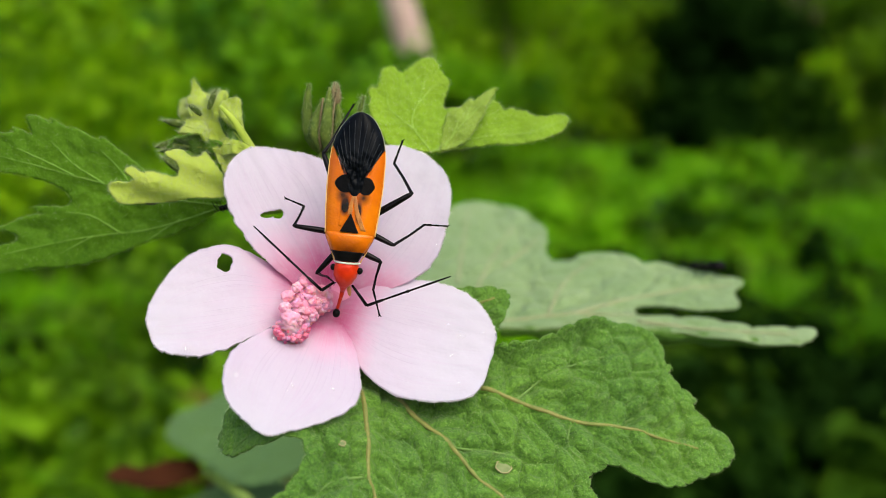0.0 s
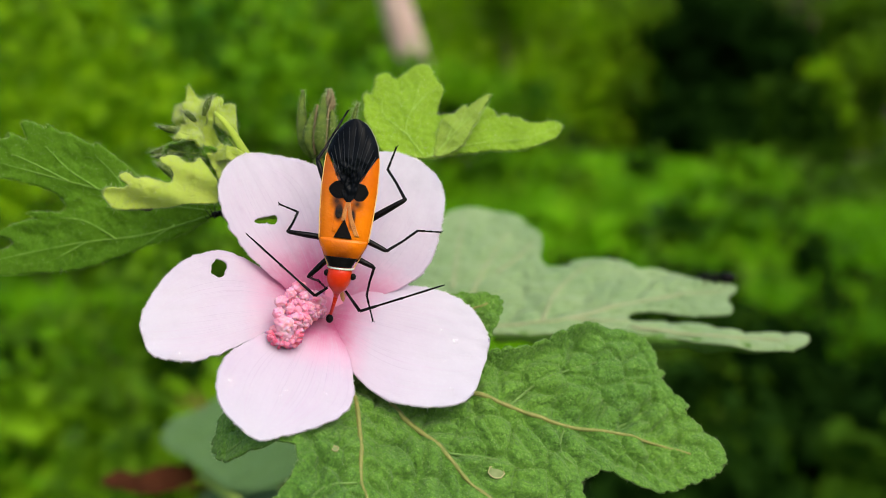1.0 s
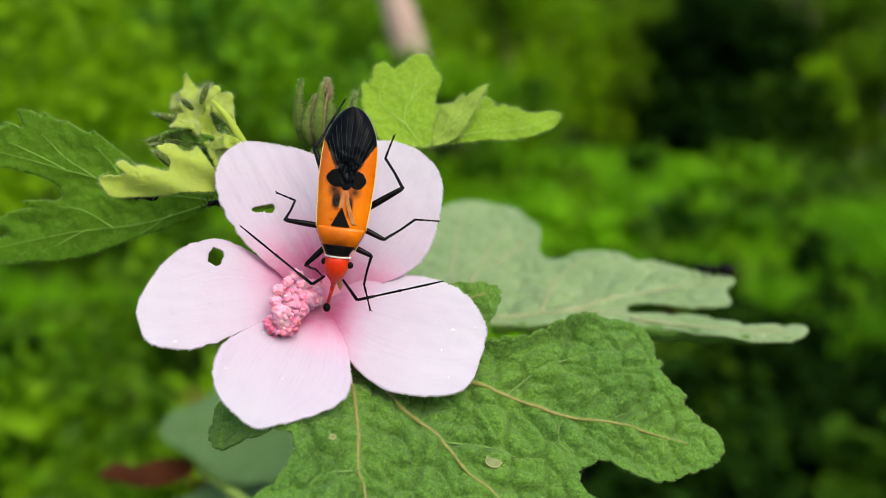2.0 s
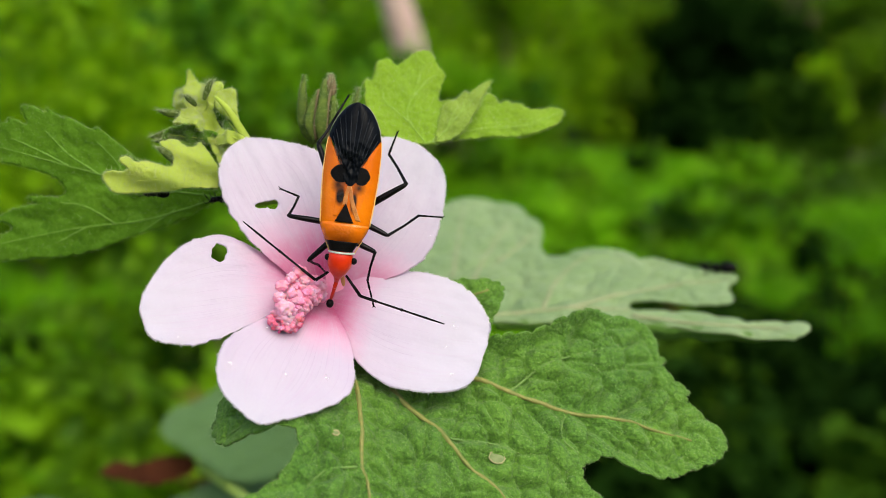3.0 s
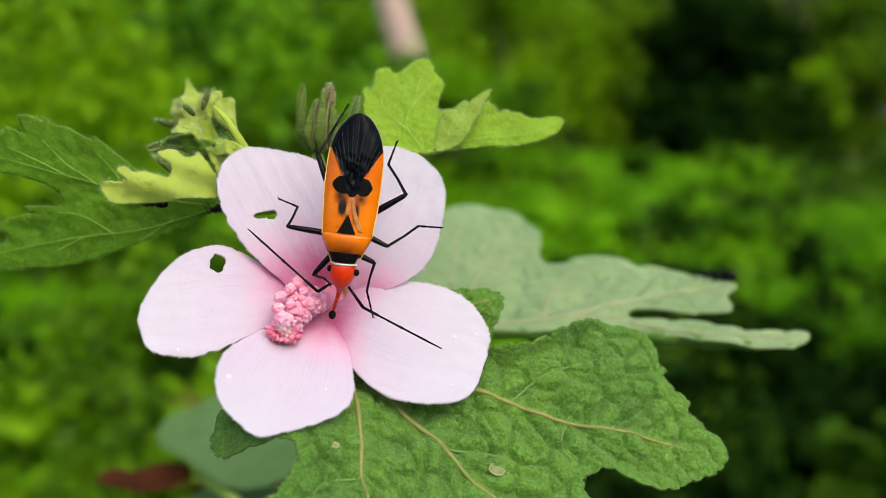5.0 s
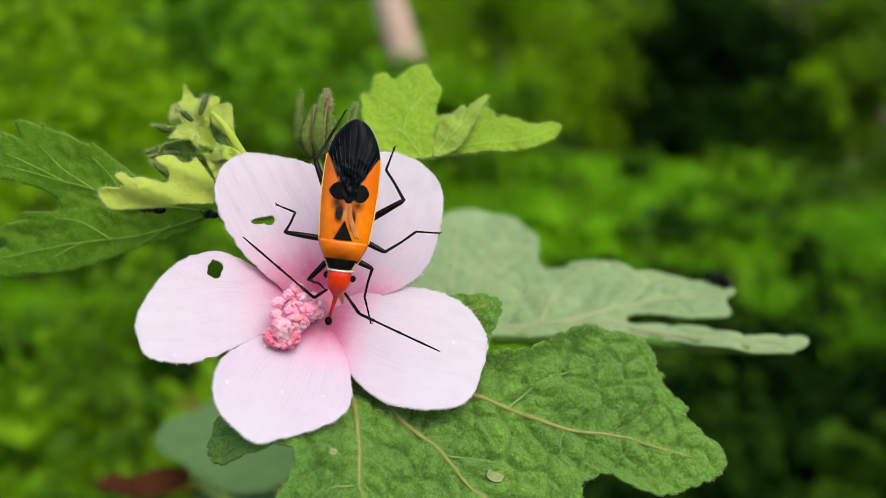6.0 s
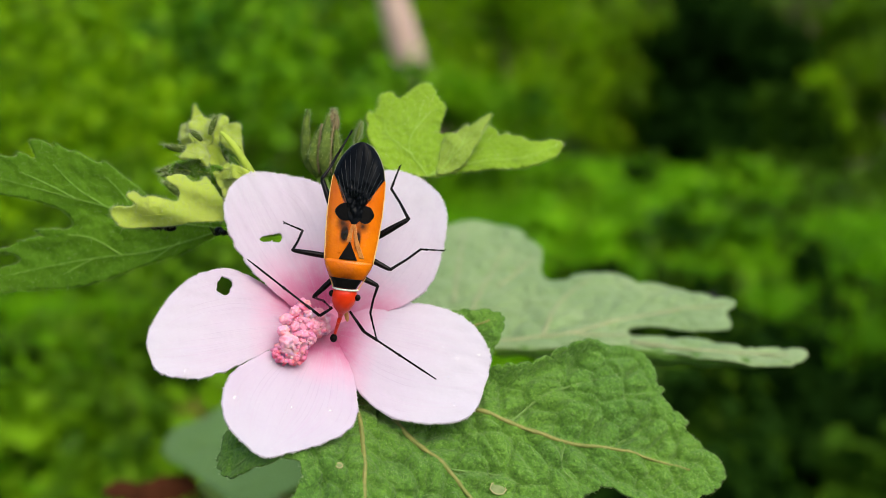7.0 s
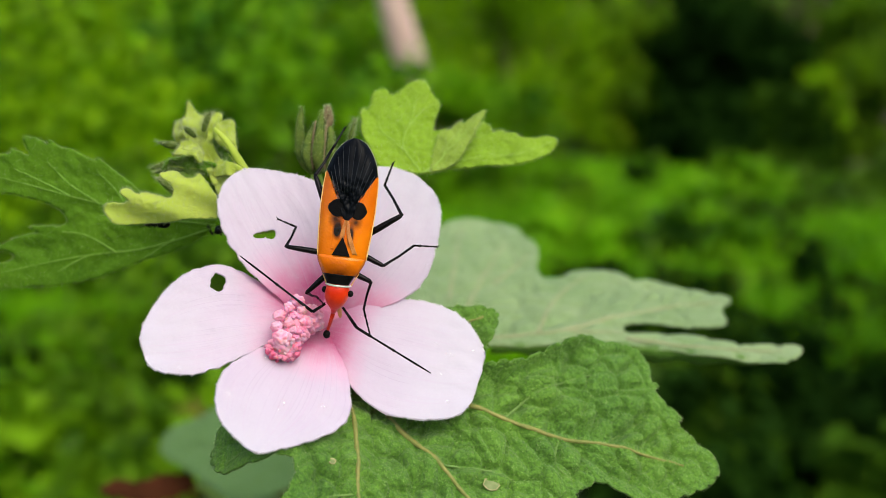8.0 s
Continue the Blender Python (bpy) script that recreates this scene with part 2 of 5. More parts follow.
def foliage(name, dark, light, through=0.35, rough=0.55, shine=0.12, patchy=0.85):
    n = Nodes(name)
    geo = n.tree.nodes.new("ShaderNodeNewGeometry")
    colour = n.ramp(geo.outputs["Random Per Island"], (0.0, dark), (1.0, light))
    colour = n.mix(n.maths("MULTIPLY", n.noise(9, 3), 0.6), colour, light)
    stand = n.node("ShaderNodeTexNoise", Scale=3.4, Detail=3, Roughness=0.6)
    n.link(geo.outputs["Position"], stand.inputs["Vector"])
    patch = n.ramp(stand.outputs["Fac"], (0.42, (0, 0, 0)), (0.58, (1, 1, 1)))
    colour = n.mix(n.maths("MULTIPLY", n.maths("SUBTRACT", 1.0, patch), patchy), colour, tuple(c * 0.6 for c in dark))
    return n.finish(colour, rough, n.bump(n.noise(160, 2), 0.3, 0.002), through, None, Specular_IOR_Level=shine)


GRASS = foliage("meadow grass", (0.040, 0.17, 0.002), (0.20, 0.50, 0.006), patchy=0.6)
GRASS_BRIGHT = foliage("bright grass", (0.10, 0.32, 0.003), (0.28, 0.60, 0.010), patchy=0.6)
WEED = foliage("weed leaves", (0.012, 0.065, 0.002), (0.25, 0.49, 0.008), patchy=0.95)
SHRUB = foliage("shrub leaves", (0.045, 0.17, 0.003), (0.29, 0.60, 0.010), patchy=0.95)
# dim and sunlit versions of SHRUB: the light is in the leaf colour
SHRUB_DIM_TINT = foliage("shrub leaves tinted dim", (0.028, 0.085, 0.003), (0.11, 0.215, 0.007), 0.25)
SHRUB_SUN_TINT = foliage("yellow-green shrub leaves tinted as sunlit", (0.17, 0.37, 0.004), (0.39, 0.66, 0.010), 0.45)
# near-black and dark leaves: the shade between and under bushes, painted as colour
SHRUB_DEEP_SHADE_TINT = foliage("shrub leaves tinted as deep shade", (0.005, 0.018, 0.002), (0.016, 0.045, 0.004), 0.15, 0.8, 0.02)
SHRUB_SHADE_TINT = foliage("shrub leaves tinted as half shade", (0.012, 0.040, 0.002), (0.048, 0.11, 0.005), 0.2, 0.7, 0.04)
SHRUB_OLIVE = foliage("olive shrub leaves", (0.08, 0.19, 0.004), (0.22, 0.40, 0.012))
BARK = plain("pale bark", (0.40, 0.27, 0.22), (0.58, 0.42, 0.36), 9, 0.85, 0.8, 0.01)
TWIG = plain("twig bark", (0.08, 0.06, 0.03), (0.15, 0.11, 0.06), 40, 0.85, 0.5, 0.003)
STRAW = foliage("dry brown leaves", (0.10, 0.04, 0.012), (0.30, 0.16, 0.05), 0.3)
LITTER = plain("dry leaf", (0.020, 0.007, 0.003), (0.085, 0.026, 0.010), 60, 0.8, 0.5, 0.002, Specular_IOR_Level=0.05)


def ground_material():
    n = Nodes("soil and moss")
    soil = n.ramp(n.noise(14, 4), (0.3, (0.03, 0.018, 0.01)), (0.7, (0.08, 0.045, 0.025)))
    green = n.ramp(n.noise(30, 3), (0.3, (0.025, 0.07, 0.008)), (0.7, (0.06, 0.14, 0.014)))
    patch = n.ramp(n.noise(2.5, 3), (0.40, (0, 0, 0)), (0.56, (1, 1, 1)))
    return n.finish(n.mix(patch, soil, green), 0.9, n.bump(n.noise(60, 3), 0.8, 0.02))


SOIL = ground_material()


# ---- builders ----
def thing(name, m, label, category, group="", kind=""):
    ob = new(name)
    ob.empty_display_size = 0.005
    ob.matrix_world = m
    return tagged(ob, label, category, group, kind)


def part(name, bm, material, parent, label="", smooth=True, m=None, kind=""):
    """Links a bmesh as one mesh object under a thing or a part."""
    me = bpy.data.meshes.new(name)
    bm.to_mesh(me)
    bm.free()
    me.materials.append(material)
    if smooth:
        me.shade_smooth()
    ob = new(name, me)
    ob.parent = parent
    if m:
        ob.matrix_basis = m
    return tagged(ob, label, kind=kind)


def solid(ob, thick, offset=-1.0):
    s = ob.modifiers.new("thickness", "SOLIDIFY")
    s.thickness, s.offset = thick, offset
    return ob


def tube(bm, points, radii, sides=8):
    """A tapered tube along points (millimetres), closed at both ends."""
    pts = [Vector(p) * MM for p in points]
    up, rings = None, []
    for i, p in enumerate(pts):
        way = (pts[min(i + 1, len(pts) - 1)] - pts[max(i - 1, 0)]).normalized()
        side = way.orthogonal() if up is None else (up - way * up.dot(way))
        side.normalize()
        up, other = side, way.cross(side)
        r = radii[i] * MM
        rings.append([bm.verts.new(p + r * (math.cos(a) * side + math.sin(a) * other)) for a in (2 * math.pi * k / sides for k in range(sides))])
    for a, b in zip(rings, rings[1:]):
        for k in range(sides):
            bm.faces.new((a[k], a[(k + 1) % sides], b[(k + 1) % sides], b[k]))
    bm.faces.new(rings[0][::-1])
    bm.faces.new(rings[-1])
    return bm


def ball(bm, centre, radii, turn=None, seg=12, lump=0.0, seed=0, knob=1.7):
    """An ellipsoid in millimetres, uneven by lump."""
    m = Matrix.Translation(Vector(centre) * MM) @ (turn or Matrix()) @ Matrix.Diagonal((*[r * MM for r in radii], 1))
    made = bmesh.ops.create_uvsphere(bm, u_segments=seg, v_segments=max(5, seg * 2 // 3), radius=1.0)["verts"]
    for v in made:
        if lump:
            v.co *= 1 + lump * noise.noise(v.co * knob + Vector((seed * 3.1, seed, 0)))
        v.co = m @ v.co
    return bm


def curve_points(points, steps=6):
    """A smooth line through the points."""
    p = [Vector(q) for q in points]
    p = [2 * p[0] - p[1]] + p + [2 * p[-1] - p[-2]]
    out = []
    for i in range(1, len(p) - 2):
        for k in range(steps):
            t = k / steps
            a, b, c, d = p[i - 1 : i + 3]
            out.append(0.5 * (2 * b + (c - a) * t + (2 * a - 5 * b + 4 * c - d) * t * t + (3 * b - a - 3 * c + d) * t**3))
    return out + [p[-2]]


def bristles(roots, ways, length, width, rng):
    """Fine hairs as thin three-sided spikes, in millimetres."""
    verts, faces = [], []
    for p, w in zip(roots, ways):
        w = (Vector(w) + Vector((rng.gauss(0, 0.35), rng.gauss(0, 0.35), rng.gauss(0, 0.35)))).normalized()
        s = w.orthogonal().normalized()
        o = w.cross(s)
        r, n = width * 0.5, len(verts)
        for a in (0, 2.1, 4.2):
            verts.append((Vector(p) + (math.cos(a) * s + math.sin(a) * o) * r) * MM)
        verts.append((Vector(p) + w * length * rng.uniform(0.5, 1.2)) * MM)
        faces += [(n, n + 1, n + 3), (n + 1, n + 2, n + 3), (n + 2, n, n + 3)]
    bm = bmesh.new()
    vs = [bm.verts.new(v) for v in verts]
    for f in faces:
        bm.faces.new([vs[i] for i in f])
    return bm


# ---- the mallow plant ----
def slope_frame(base, slope):
    """The pose of a leaf blade at base (mm) on the flower head, lying on the plane z = a x + b y + c."""
    n = Vector((-slope[0], -slope[1], 1)).normalized()
    ex = (Vector((1, 0, 0)) - n * n.x).normalized()
    ey = n.cross(ex)
    m = Matrix((ex, ey, n)).transposed().to_4x4()
    return Matrix.Translation(Vector(base) * MM) @ m


def near_lines(points, lines):
    """Distance of each point to the nearest of the lines, and 99 where there are none."""
    best = np.full(len(points), 99.0)
    for line in lines:
        for a, b in zip(line, line[1:]):
            a, d = np.array(a[:2]), np.array(b[:2]) - np.array(a[:2])
            t = np.clip(((points - a) @ d) / max(d @ d, 1e-9), 0, 1)
            best = np.minimum(best, np.hypot(*(points - a - t[:, None] * d).T))
    return best


def side_veins(lines, gap, reach, rng):
    """Side veins that leave the main ones at about 50 degrees, bend towards the tip and stop before the next main vein."""
    out = []
    for own in lines:
        dense = curve_points([(p.x, p.y, 0) for p in own], 10)
        gone, due = 0.0, gap * 0.6
        for a, b in zip(dense, dense[1:]):
            gone += (b - a).length
            if gone < due:
                continue
            due = gone + gap * rng.uniform(0.75, 1.25)
            way = (b - a).to_2d().normalized()
            for side in (-1, 1):
                p, turn, row = a.to_2d(), side * rng.uniform(0.8, 1.05), []
                for k in range(7):
                    row.append(p.copy())
                    c, s = math.cos(turn), math.sin(turn)
                    p = p + Vector((way.x * c - way.y * s, way.x * s + way.y * c)) * reach / 6
                    turn = turn * 0.90 + rng.uniform(-0.12, 0.12)
                    if k and near_lines(np.array([p]), [o for o in lines if o is not own])[0] < 0.7:
                        break
                out.append(row)
    return out


def lobed_leaf(parent, base, slope, lobes, veins, material, vein_material, label, grid=0.6, thick=0.22, tooth=0.17, relief=0.25, bend=None, vein_size=0.3, hair=0.5, seed=1, proud=0.04, puff=0.55, main=9, down=0, quilt=None, minor=None, felt=None):
    """A lobed, toothed and veined leaf blade with its veins, edge hairs and relief; lobes and veins in millimetres on the blade."""
    rng = random.Random(seed)
    outline = curve_points([(x, y, 0) for x, y in list(lobes) + [lobes[0]]], 7)[:-1]
    edge = []
    for i, p in enumerate(outline):
        a, b = outline[i - 1], outline[(i + 1) % len(outline)]
        way = (b - a).normalized()
        out = Vector((way.y, -way.x, 0))
        edge.append(p + out * tooth * ((0.9 if i % 4 == 0 else -0.35) * rng.uniform(0.4, 1.1)))
    area = sum(a.x * b.y - b.x * a.y for a, b in zip(edge, edge[1:] + edge[:1]))
    flip = 1 if area > 0 else -1
    lines = [[Vector((x, y)) for x, y in line] for line in veins]
    sides = side_veins(lines[:main], *quilt, rng) if quilt else []

    def heights(points):
        d, trunk, branch = near_lines(points, lines), near_lines(points, lines[:main]), near_lines(points, sides)
        calm = 1 - np.exp(-((trunk / 0.75) ** 2))
        h = -relief * (0.6 * np.exp(-d / 0.45) + (0.7 * np.exp(-branch / 0.4) if sides else 0.0))
        h *= np.clip(trunk / 0.5, 0.35, 1)
        flat = np.clip(near_lines(points, [edge[::3] + edge[:1]]) / 1.6, 0.12, 1) * relief
        for i, (x, y) in enumerate(points):
            near = noise.voronoi(Vector((x * puff, y * puff, seed * 1.7)))[0]
            gap = near[1] - near[0]
            soft = 0.55 if sides else 1.0
            h[i] += calm[i] * flat[i] * soft * (0.35 * math.sqrt(min(1.0, gap * 2.2)) - 1.25 * math.exp(-((gap / 0.09) ** 2)))
            h[i] += flat[i] * (0.9 * noise.noise(Vector((x * 0.3, y * 0.3, seed))) + calm[i] * 0.14 * noise.noise(Vector((x * 1.3, y * 1.3, seed + 2))))
            if bend:
                h[i] += bend(x, y)
        return h

    def height(x, y):
        return float(heights(np.array([[x, y]]))[0])

    xs, ys = [p.x for p in edge], [p.y for p in edge]
    pts = [Vector((p.x, p.y)) for p in edge]
    count = len(pts)
    x = min(xs)
    row = 0
    while x < max(xs):
        y = min(ys) + (grid / 2 if row % 2 else 0)
        while y < max(ys):
            pts.append(Vector((x + rng.uniform(-0.15, 0.15) * grid, y + rng.uniform(-0.15, 0.15) * grid)))
            y += grid
        x += grid * 0.87
        row += 1
    got = geometry.delaunay_2d_cdt(pts, [(i, (i + 1) % count) for i in range(count)], [list(range(count))], 1, 1e-5)
    flat = np.array([(v.x, v.y) for v in got[0]])
    used = sorted({i for f in got[2] for i in f})
    tall = dict(zip(used, heights(flat[used])))
    bm = bmesh.new()
    vs = {i: bm.verts.new((flat[i][0] * MM, flat[i][1] * MM, tall[i] * MM)) for i in used}
    for f in got[2]:
        try:
            bm.faces.new([vs[i] for i in f])
        except ValueError:
            pass
    bmesh.ops.delete(bm, geom=[v for v in bm.verts if not v.link_faces], context="VERTS")
    inside = [v.co / MM for v in bm.verts]
    for f in bm.faces:
        f.normal_update()
        if f.normal.z < 0:
            f.normal_flip()
    blade = solid(part("leaf", bm, material, parent, label, m=slope_frame(base, slope)), thick * MM)
    for k, line in enumerate(veins):
        pts = curve_points([(x, y, 0) for x, y in line], 8)
        bm = bmesh.new()
        n = len(pts)
        hs = list(heights(np.array([(p.x, p.y) for p in pts])))
        hs = [max(sum(hs[max(0, i - 3):i + 4]) / len(hs[max(0, i - 3):i + 4]), h) for i, h in enumerate(hs)]
        tube(bm, [(p.x, p.y, h + proud) for p, h in zip(pts, hs)], [vein_size * (1.0 if k < main else 0.5) * (1 - 0.6 * i / n) * (0.85 + 0.3 * rng.random()) for i in range(n)], 6)
        part("vein", bm, vein_material if k < main else (minor or material), blade)
    if down:
        spots = [rng.choice(inside) + Vector((rng.uniform(-0.12, 0.12), rng.uniform(-0.12, 0.12), -0.03)) for _ in range(down)]
        part("leaf_down", bristles(spots, [(rng.gauss(0, 0.8), rng.gauss(0, 0.8), 0.7) for _ in spots], 0.30, 0.023, rng), felt or DOWN, blade, kind="stuff")
    if hair:
        roots, ways = [], []
        for i in range(len(edge)):
            a, b = edge[i], edge[(i + 1) % len(edge)]
            out = Vector(((b - a).y, -(b - a).x, 0)).normalized() * flip
            for _ in range(max(1, int((b - a).length / 0.13))):
                roots.append(a.lerp(b, rng.random()))
                ways.append(out + Vector((0, 0, rng.uniform(-0.6, 0.9))))
        tops = heights(np.array([(q.x, q.y) for q in roots]))
        roots = [(q.x, q.y, h - thick * 0.5) for q, h in zip(roots, tops)]
        part("edge_hairs", bristles(roots, ways, hair, 0.026, rng), HAIR, blade, kind="stuff")
    return blade, height


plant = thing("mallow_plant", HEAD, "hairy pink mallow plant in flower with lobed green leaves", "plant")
rng = random.Random(4)

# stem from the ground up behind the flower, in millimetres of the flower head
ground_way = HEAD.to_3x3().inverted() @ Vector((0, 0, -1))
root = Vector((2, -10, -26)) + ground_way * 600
stem_line = curve_points([root, root.lerp(Vector((4, -14, -24)), 0.5) + Vector((14, 0, 6)), (4, -14, -24), (1, 2, -16), (-3, 11, -11), (-8, 15, -6)], 8)
stem = part("stem", tube(bmesh.new(), stem_line, [2.6 - 1.9 * (i / (len(stem_line) - 1)) ** 2 for i in range(len(stem_line))], 10), STEM, plant, "hairy yellow-green stem")
roots, ways = [], []
for i in range(22, len(stem_line) - 1):
    for _ in range(24):
        q = stem_line[i].lerp(stem_line[i + 1], rng.random())
        roots.append(q)
        ways.append((rng.gauss(0, 1), rng.gauss(0, 1), rng.gauss(0, 1)))
part("stem_hairs", bristles(roots, ways, 1.8, 0.05, rng), HAIR, stem, kind="stuff")
for ends in (((1, -2, -17), (2, -6, -10), (1.6, -4.3, -4.4)), ((1, 2, -16), (9, 0, -24), (15.7, -3.0, -27.6)), ((-3, 11, -11), (3, 13, -11), (7.7, 15.5, -8.6)),
             ((-3, 11, -11), (-8, 10, -10), (-11.4, 9.7, -8.5)), ((-4, 12, -10), (-6, 11.5, -6), (-9.0, 11.3, -2.6)), ((1, 0, -16), (0, 0.8, -9), (-0.8, 1.3, -4)),
             ((-1, 8, -13), (-1.9, 12.5, -11.5), (-1.9, 15.3, -5.8))):
    part("stalk", tube(bmesh.new(), curve_points(ends, 6), [0.75 - 0.02 * i for i in range(13)], 8), STEM, plant)

def rolled_rim(x, y):
    """The upper margin of the big leaf rolls up towards the light, with a furrow inside it."""
    d = (4.4 - 0.42 * (19.7 - x) if x < 19.7 else 4.4 + 0.33 * (min(x, 23.0) - 19.7)) - y
    k = max(0.0, min(1.0, (x - 10.5) / 2)) * max(0.0, min(1.0, (24.5 - x) / 3))
    return k * (1.3 * math.exp(-((d - 0.1) / 0.8) ** 2) - 0.7 * math.exp(-((d - 1.9) / 0.6) ** 2))


blade_height = lobed_leaf(plant, (2.7, -2.2, 0.4), (-0.34, -0.64, -0.1),
           [(7.4, 7.2), (10.7, 7.7), (13.3, 7.4), (13.8, 6.2), (13.0, 3.9), (12.0, 1.4), (13.9, 1.5), (16.7, 2.3), (19.7, 4.0), (22.2, 5.2), (24.2, 5.3), (27.0, 5.3), (28.7, 4.5), (29.4, 3.1), (29.3, 1.7), (30.1, 1.2), (29.6, 0.6), (30.6, -0.6), (32.2, -1.9), (31.7, -2.4), (32.8, -3.5), (34.8, -5.5), (35.1, -7.1), (33.6, -8.6), (31.1, -9.5), (29.0, -10.4), (26.0, -10.2), (23.1, -9.0), (21.4, -9.6), (20.4, -10.2), (20.5, -11.7), (22.4, -13.5), (23.1, -16.8), (19.8, -19.2), (14.8, -21.2), (9.2, -18.8), (1.8, -23.4), (-3.1, -19.4), (-7.2, -20.0), (-9.9, -17.8), (-8.6, -15.7), (-6.2, -14.1), (-4.7, -11.7), (-5.1, -9.7), (-8.4, -10.1), (-10.1, -10.2), (-11.1, -8.9), (-11.0, -7.2), (-9.1, -4.4)],
           [[(-0.3, -1.1), (0.3, -4.2), (0.6, -8.7), (0.8, -12.0), (1.5, -13.8), (2.4, -21.8)], [(3.6, -3.8), (5.1, -5.7), (7.8, -8.5), (10.3, -11.2), (12.4, -13.0), (17.8, -18.9)], [(6.0, -1.2), (10.7, -2.5), (15.2, -4.1), (19.4, -5.1), (23.6, -5.4), (26.6, -5.8), (31.7, -6.6)], [(6.3, 4.4), (12.4, 6.6)],
            [(14.0, -3.7), (17.0, -1.1), (19.9, 0.4), (22.9, 1.5), (27.2, 3.0)], [(23.6, -5.3), (25.7, -4.0), (28.0, -2.5)], [(0.8, -12.0), (-2.0, -12.7), (-3.6, -14.2)], [(-5.2, -6.0), (-10.0, -9.7)], [(7.8, -8.5), (11.8, -8.6), (14.9, -9.3)], [(19.4, -5.1), (18.7, -7.9), (20.2, -9.0)]], LEAF, VEIN, "broad lobed dark green leaf with raised tan veins and a wrinkled face",
           grid=0.24, tooth=0.2, relief=1.0, puff=0.36, bend=lambda x, y: 1.6 * math.exp(-((x + 3) ** 2 + (y + 10) ** 2) / 40) - 4.2 * math.exp(-((x - 3) ** 2 + (y - 0.5) ** 2) / 55) + rolled_rim(x, y) - 0.16 * max(0.0, -5.5 - x) ** 2 * (1 if y > -12 else 0), vein_size=0.27, hair=0.28, seed=3, main=4, down=16000, proud=-0.04, quilt=(2.7, 6.0), minor=VEIN_THIN)[1]
pale = lobed_leaf(plant, (15.7, -3.0, -27.1), (0.05, -2.4, -35.0),
           [(-12.2, 17.4), (-9.6, 23.4), (-7.6, 32.5), (-5.4, 40.6), (-1.1, 43.5), (2.5, 41.9), (6.5, 38.9), (7.9, 34.2), (9.3, 31.1), (9.0, 25.8), (8.3, 21.5), (9.2, 18.8), (11.1, 18.3), (13.3, 20.2), (15.8, 20.7), (19.3, 20.0), (21.5, 17.4), (23.7, 16.7), (26.3, 14.7), (29.9, 12.7), (32.7, 10.8), (32.3, 9.0), (30.9, 7.4), (29.9, 2.9), (25.9, 2.7), (22.6, 3.2), (19.3, 4.1), (17.7, 3.7), (17.1, 2.6), (17.7, 1.2), (21.4, 0.9), (25.2, 0.2), (28.8, -1.3), (31.1, -2.4), (33.8, -2.3), (36.5, -2.8), (36.7, -4.2), (35.0, -5.9), (31.6, -6.6), (26.4, -5.0), (21.6, -3.3), (17.4, -1.9), (14.9, -1.1), (12.2, -1.0), (8.8, -1.5), (4.8, -1.4), (-0.5, -1.1), (-7.3, 1.7)],
           [[(-0.5, 0.2), (9.2, 1.8), (17.0, 1.2)], [(9.2, 1.8), (16.8, 5.5), (24.7, 8.5), (31.5, 9.4)], [(17.0, 0.0), (25.0, -2.8), (34.4, -4.2)], [(-3.1, 4.6), (0.4, 18.8), (4.6, 31.9)], [(6.5, 1.8), (9.7, 10.8), (14.6, 18.1)], [(-4.4, 11.4), (-3.4, 25.3), (-2.2, 39.9)], [(1.9, 16.7), (5.5, 22.7), (8.0, 27.0)]], LEAF_PALE, VEIN_PALE, "large pale bluish-green lobed leaf spread out flat behind the flower",
           grid=0.42, relief=0.55, tooth=0.10, puff=0.22, vein_size=0.24, hair=0.4, seed=5, proud=0.05, quilt=(4.2, 9.0), down=2500)[0]
# its near margin is turned under, in darker green that stands for shade
bm = bmesh.new()
turned = []
for i in range(61):
    x = 0.5 + 34.5 * i / 60
    y = -1.3 if x < 14 else -1.2 - 0.262 * (x - 14) + 0.5 * max(0, x - 31) ** 1.3 * 0.3
    wide = 2.2 * math.sin(math.pi * min(1, 0.12 + 0.9 * i / 60)) ** 0.6 * (1 + 0.15 * math.sin(x * 1.3))
    turned.append([bm.verts.new(Vector((x, y + dy * wide, -dz * wide - 0.12)) * MM) for dy, dz in ((0.35, 0.0), (0.0, 0.05), (-0.05, 0.3), (0.1, 0.7), (0.5, 1.05))])
for a, b in zip(turned, turned[1:]):
    for k in range(4):
        bm.faces.new((a[k], a[k + 1], b[k + 1], b[k]))
solid(part("turned_edge", bm, LEAF, pale, "turned-under leaf edge, its shade put in as dark green"), 0.15 * MM)


def crease(x, y):
    """A sharp fold in the lobe that points sideways."""
    d = ((x - 7.4) * 5.2 - (y - 6.7) * 3.0) / 6.0
    k = max(0.0, min(1.0, (x - 1.5) / 3)) * max(0.0, min(1.0, (13.5 - x) / 5))
    return k * 0.7 * math.exp(-abs(d) / 1.5) - 0.08 * max(0, x - 3) + 0.25 * math.sin(1.1 * x) * math.sin(0.9 * y)


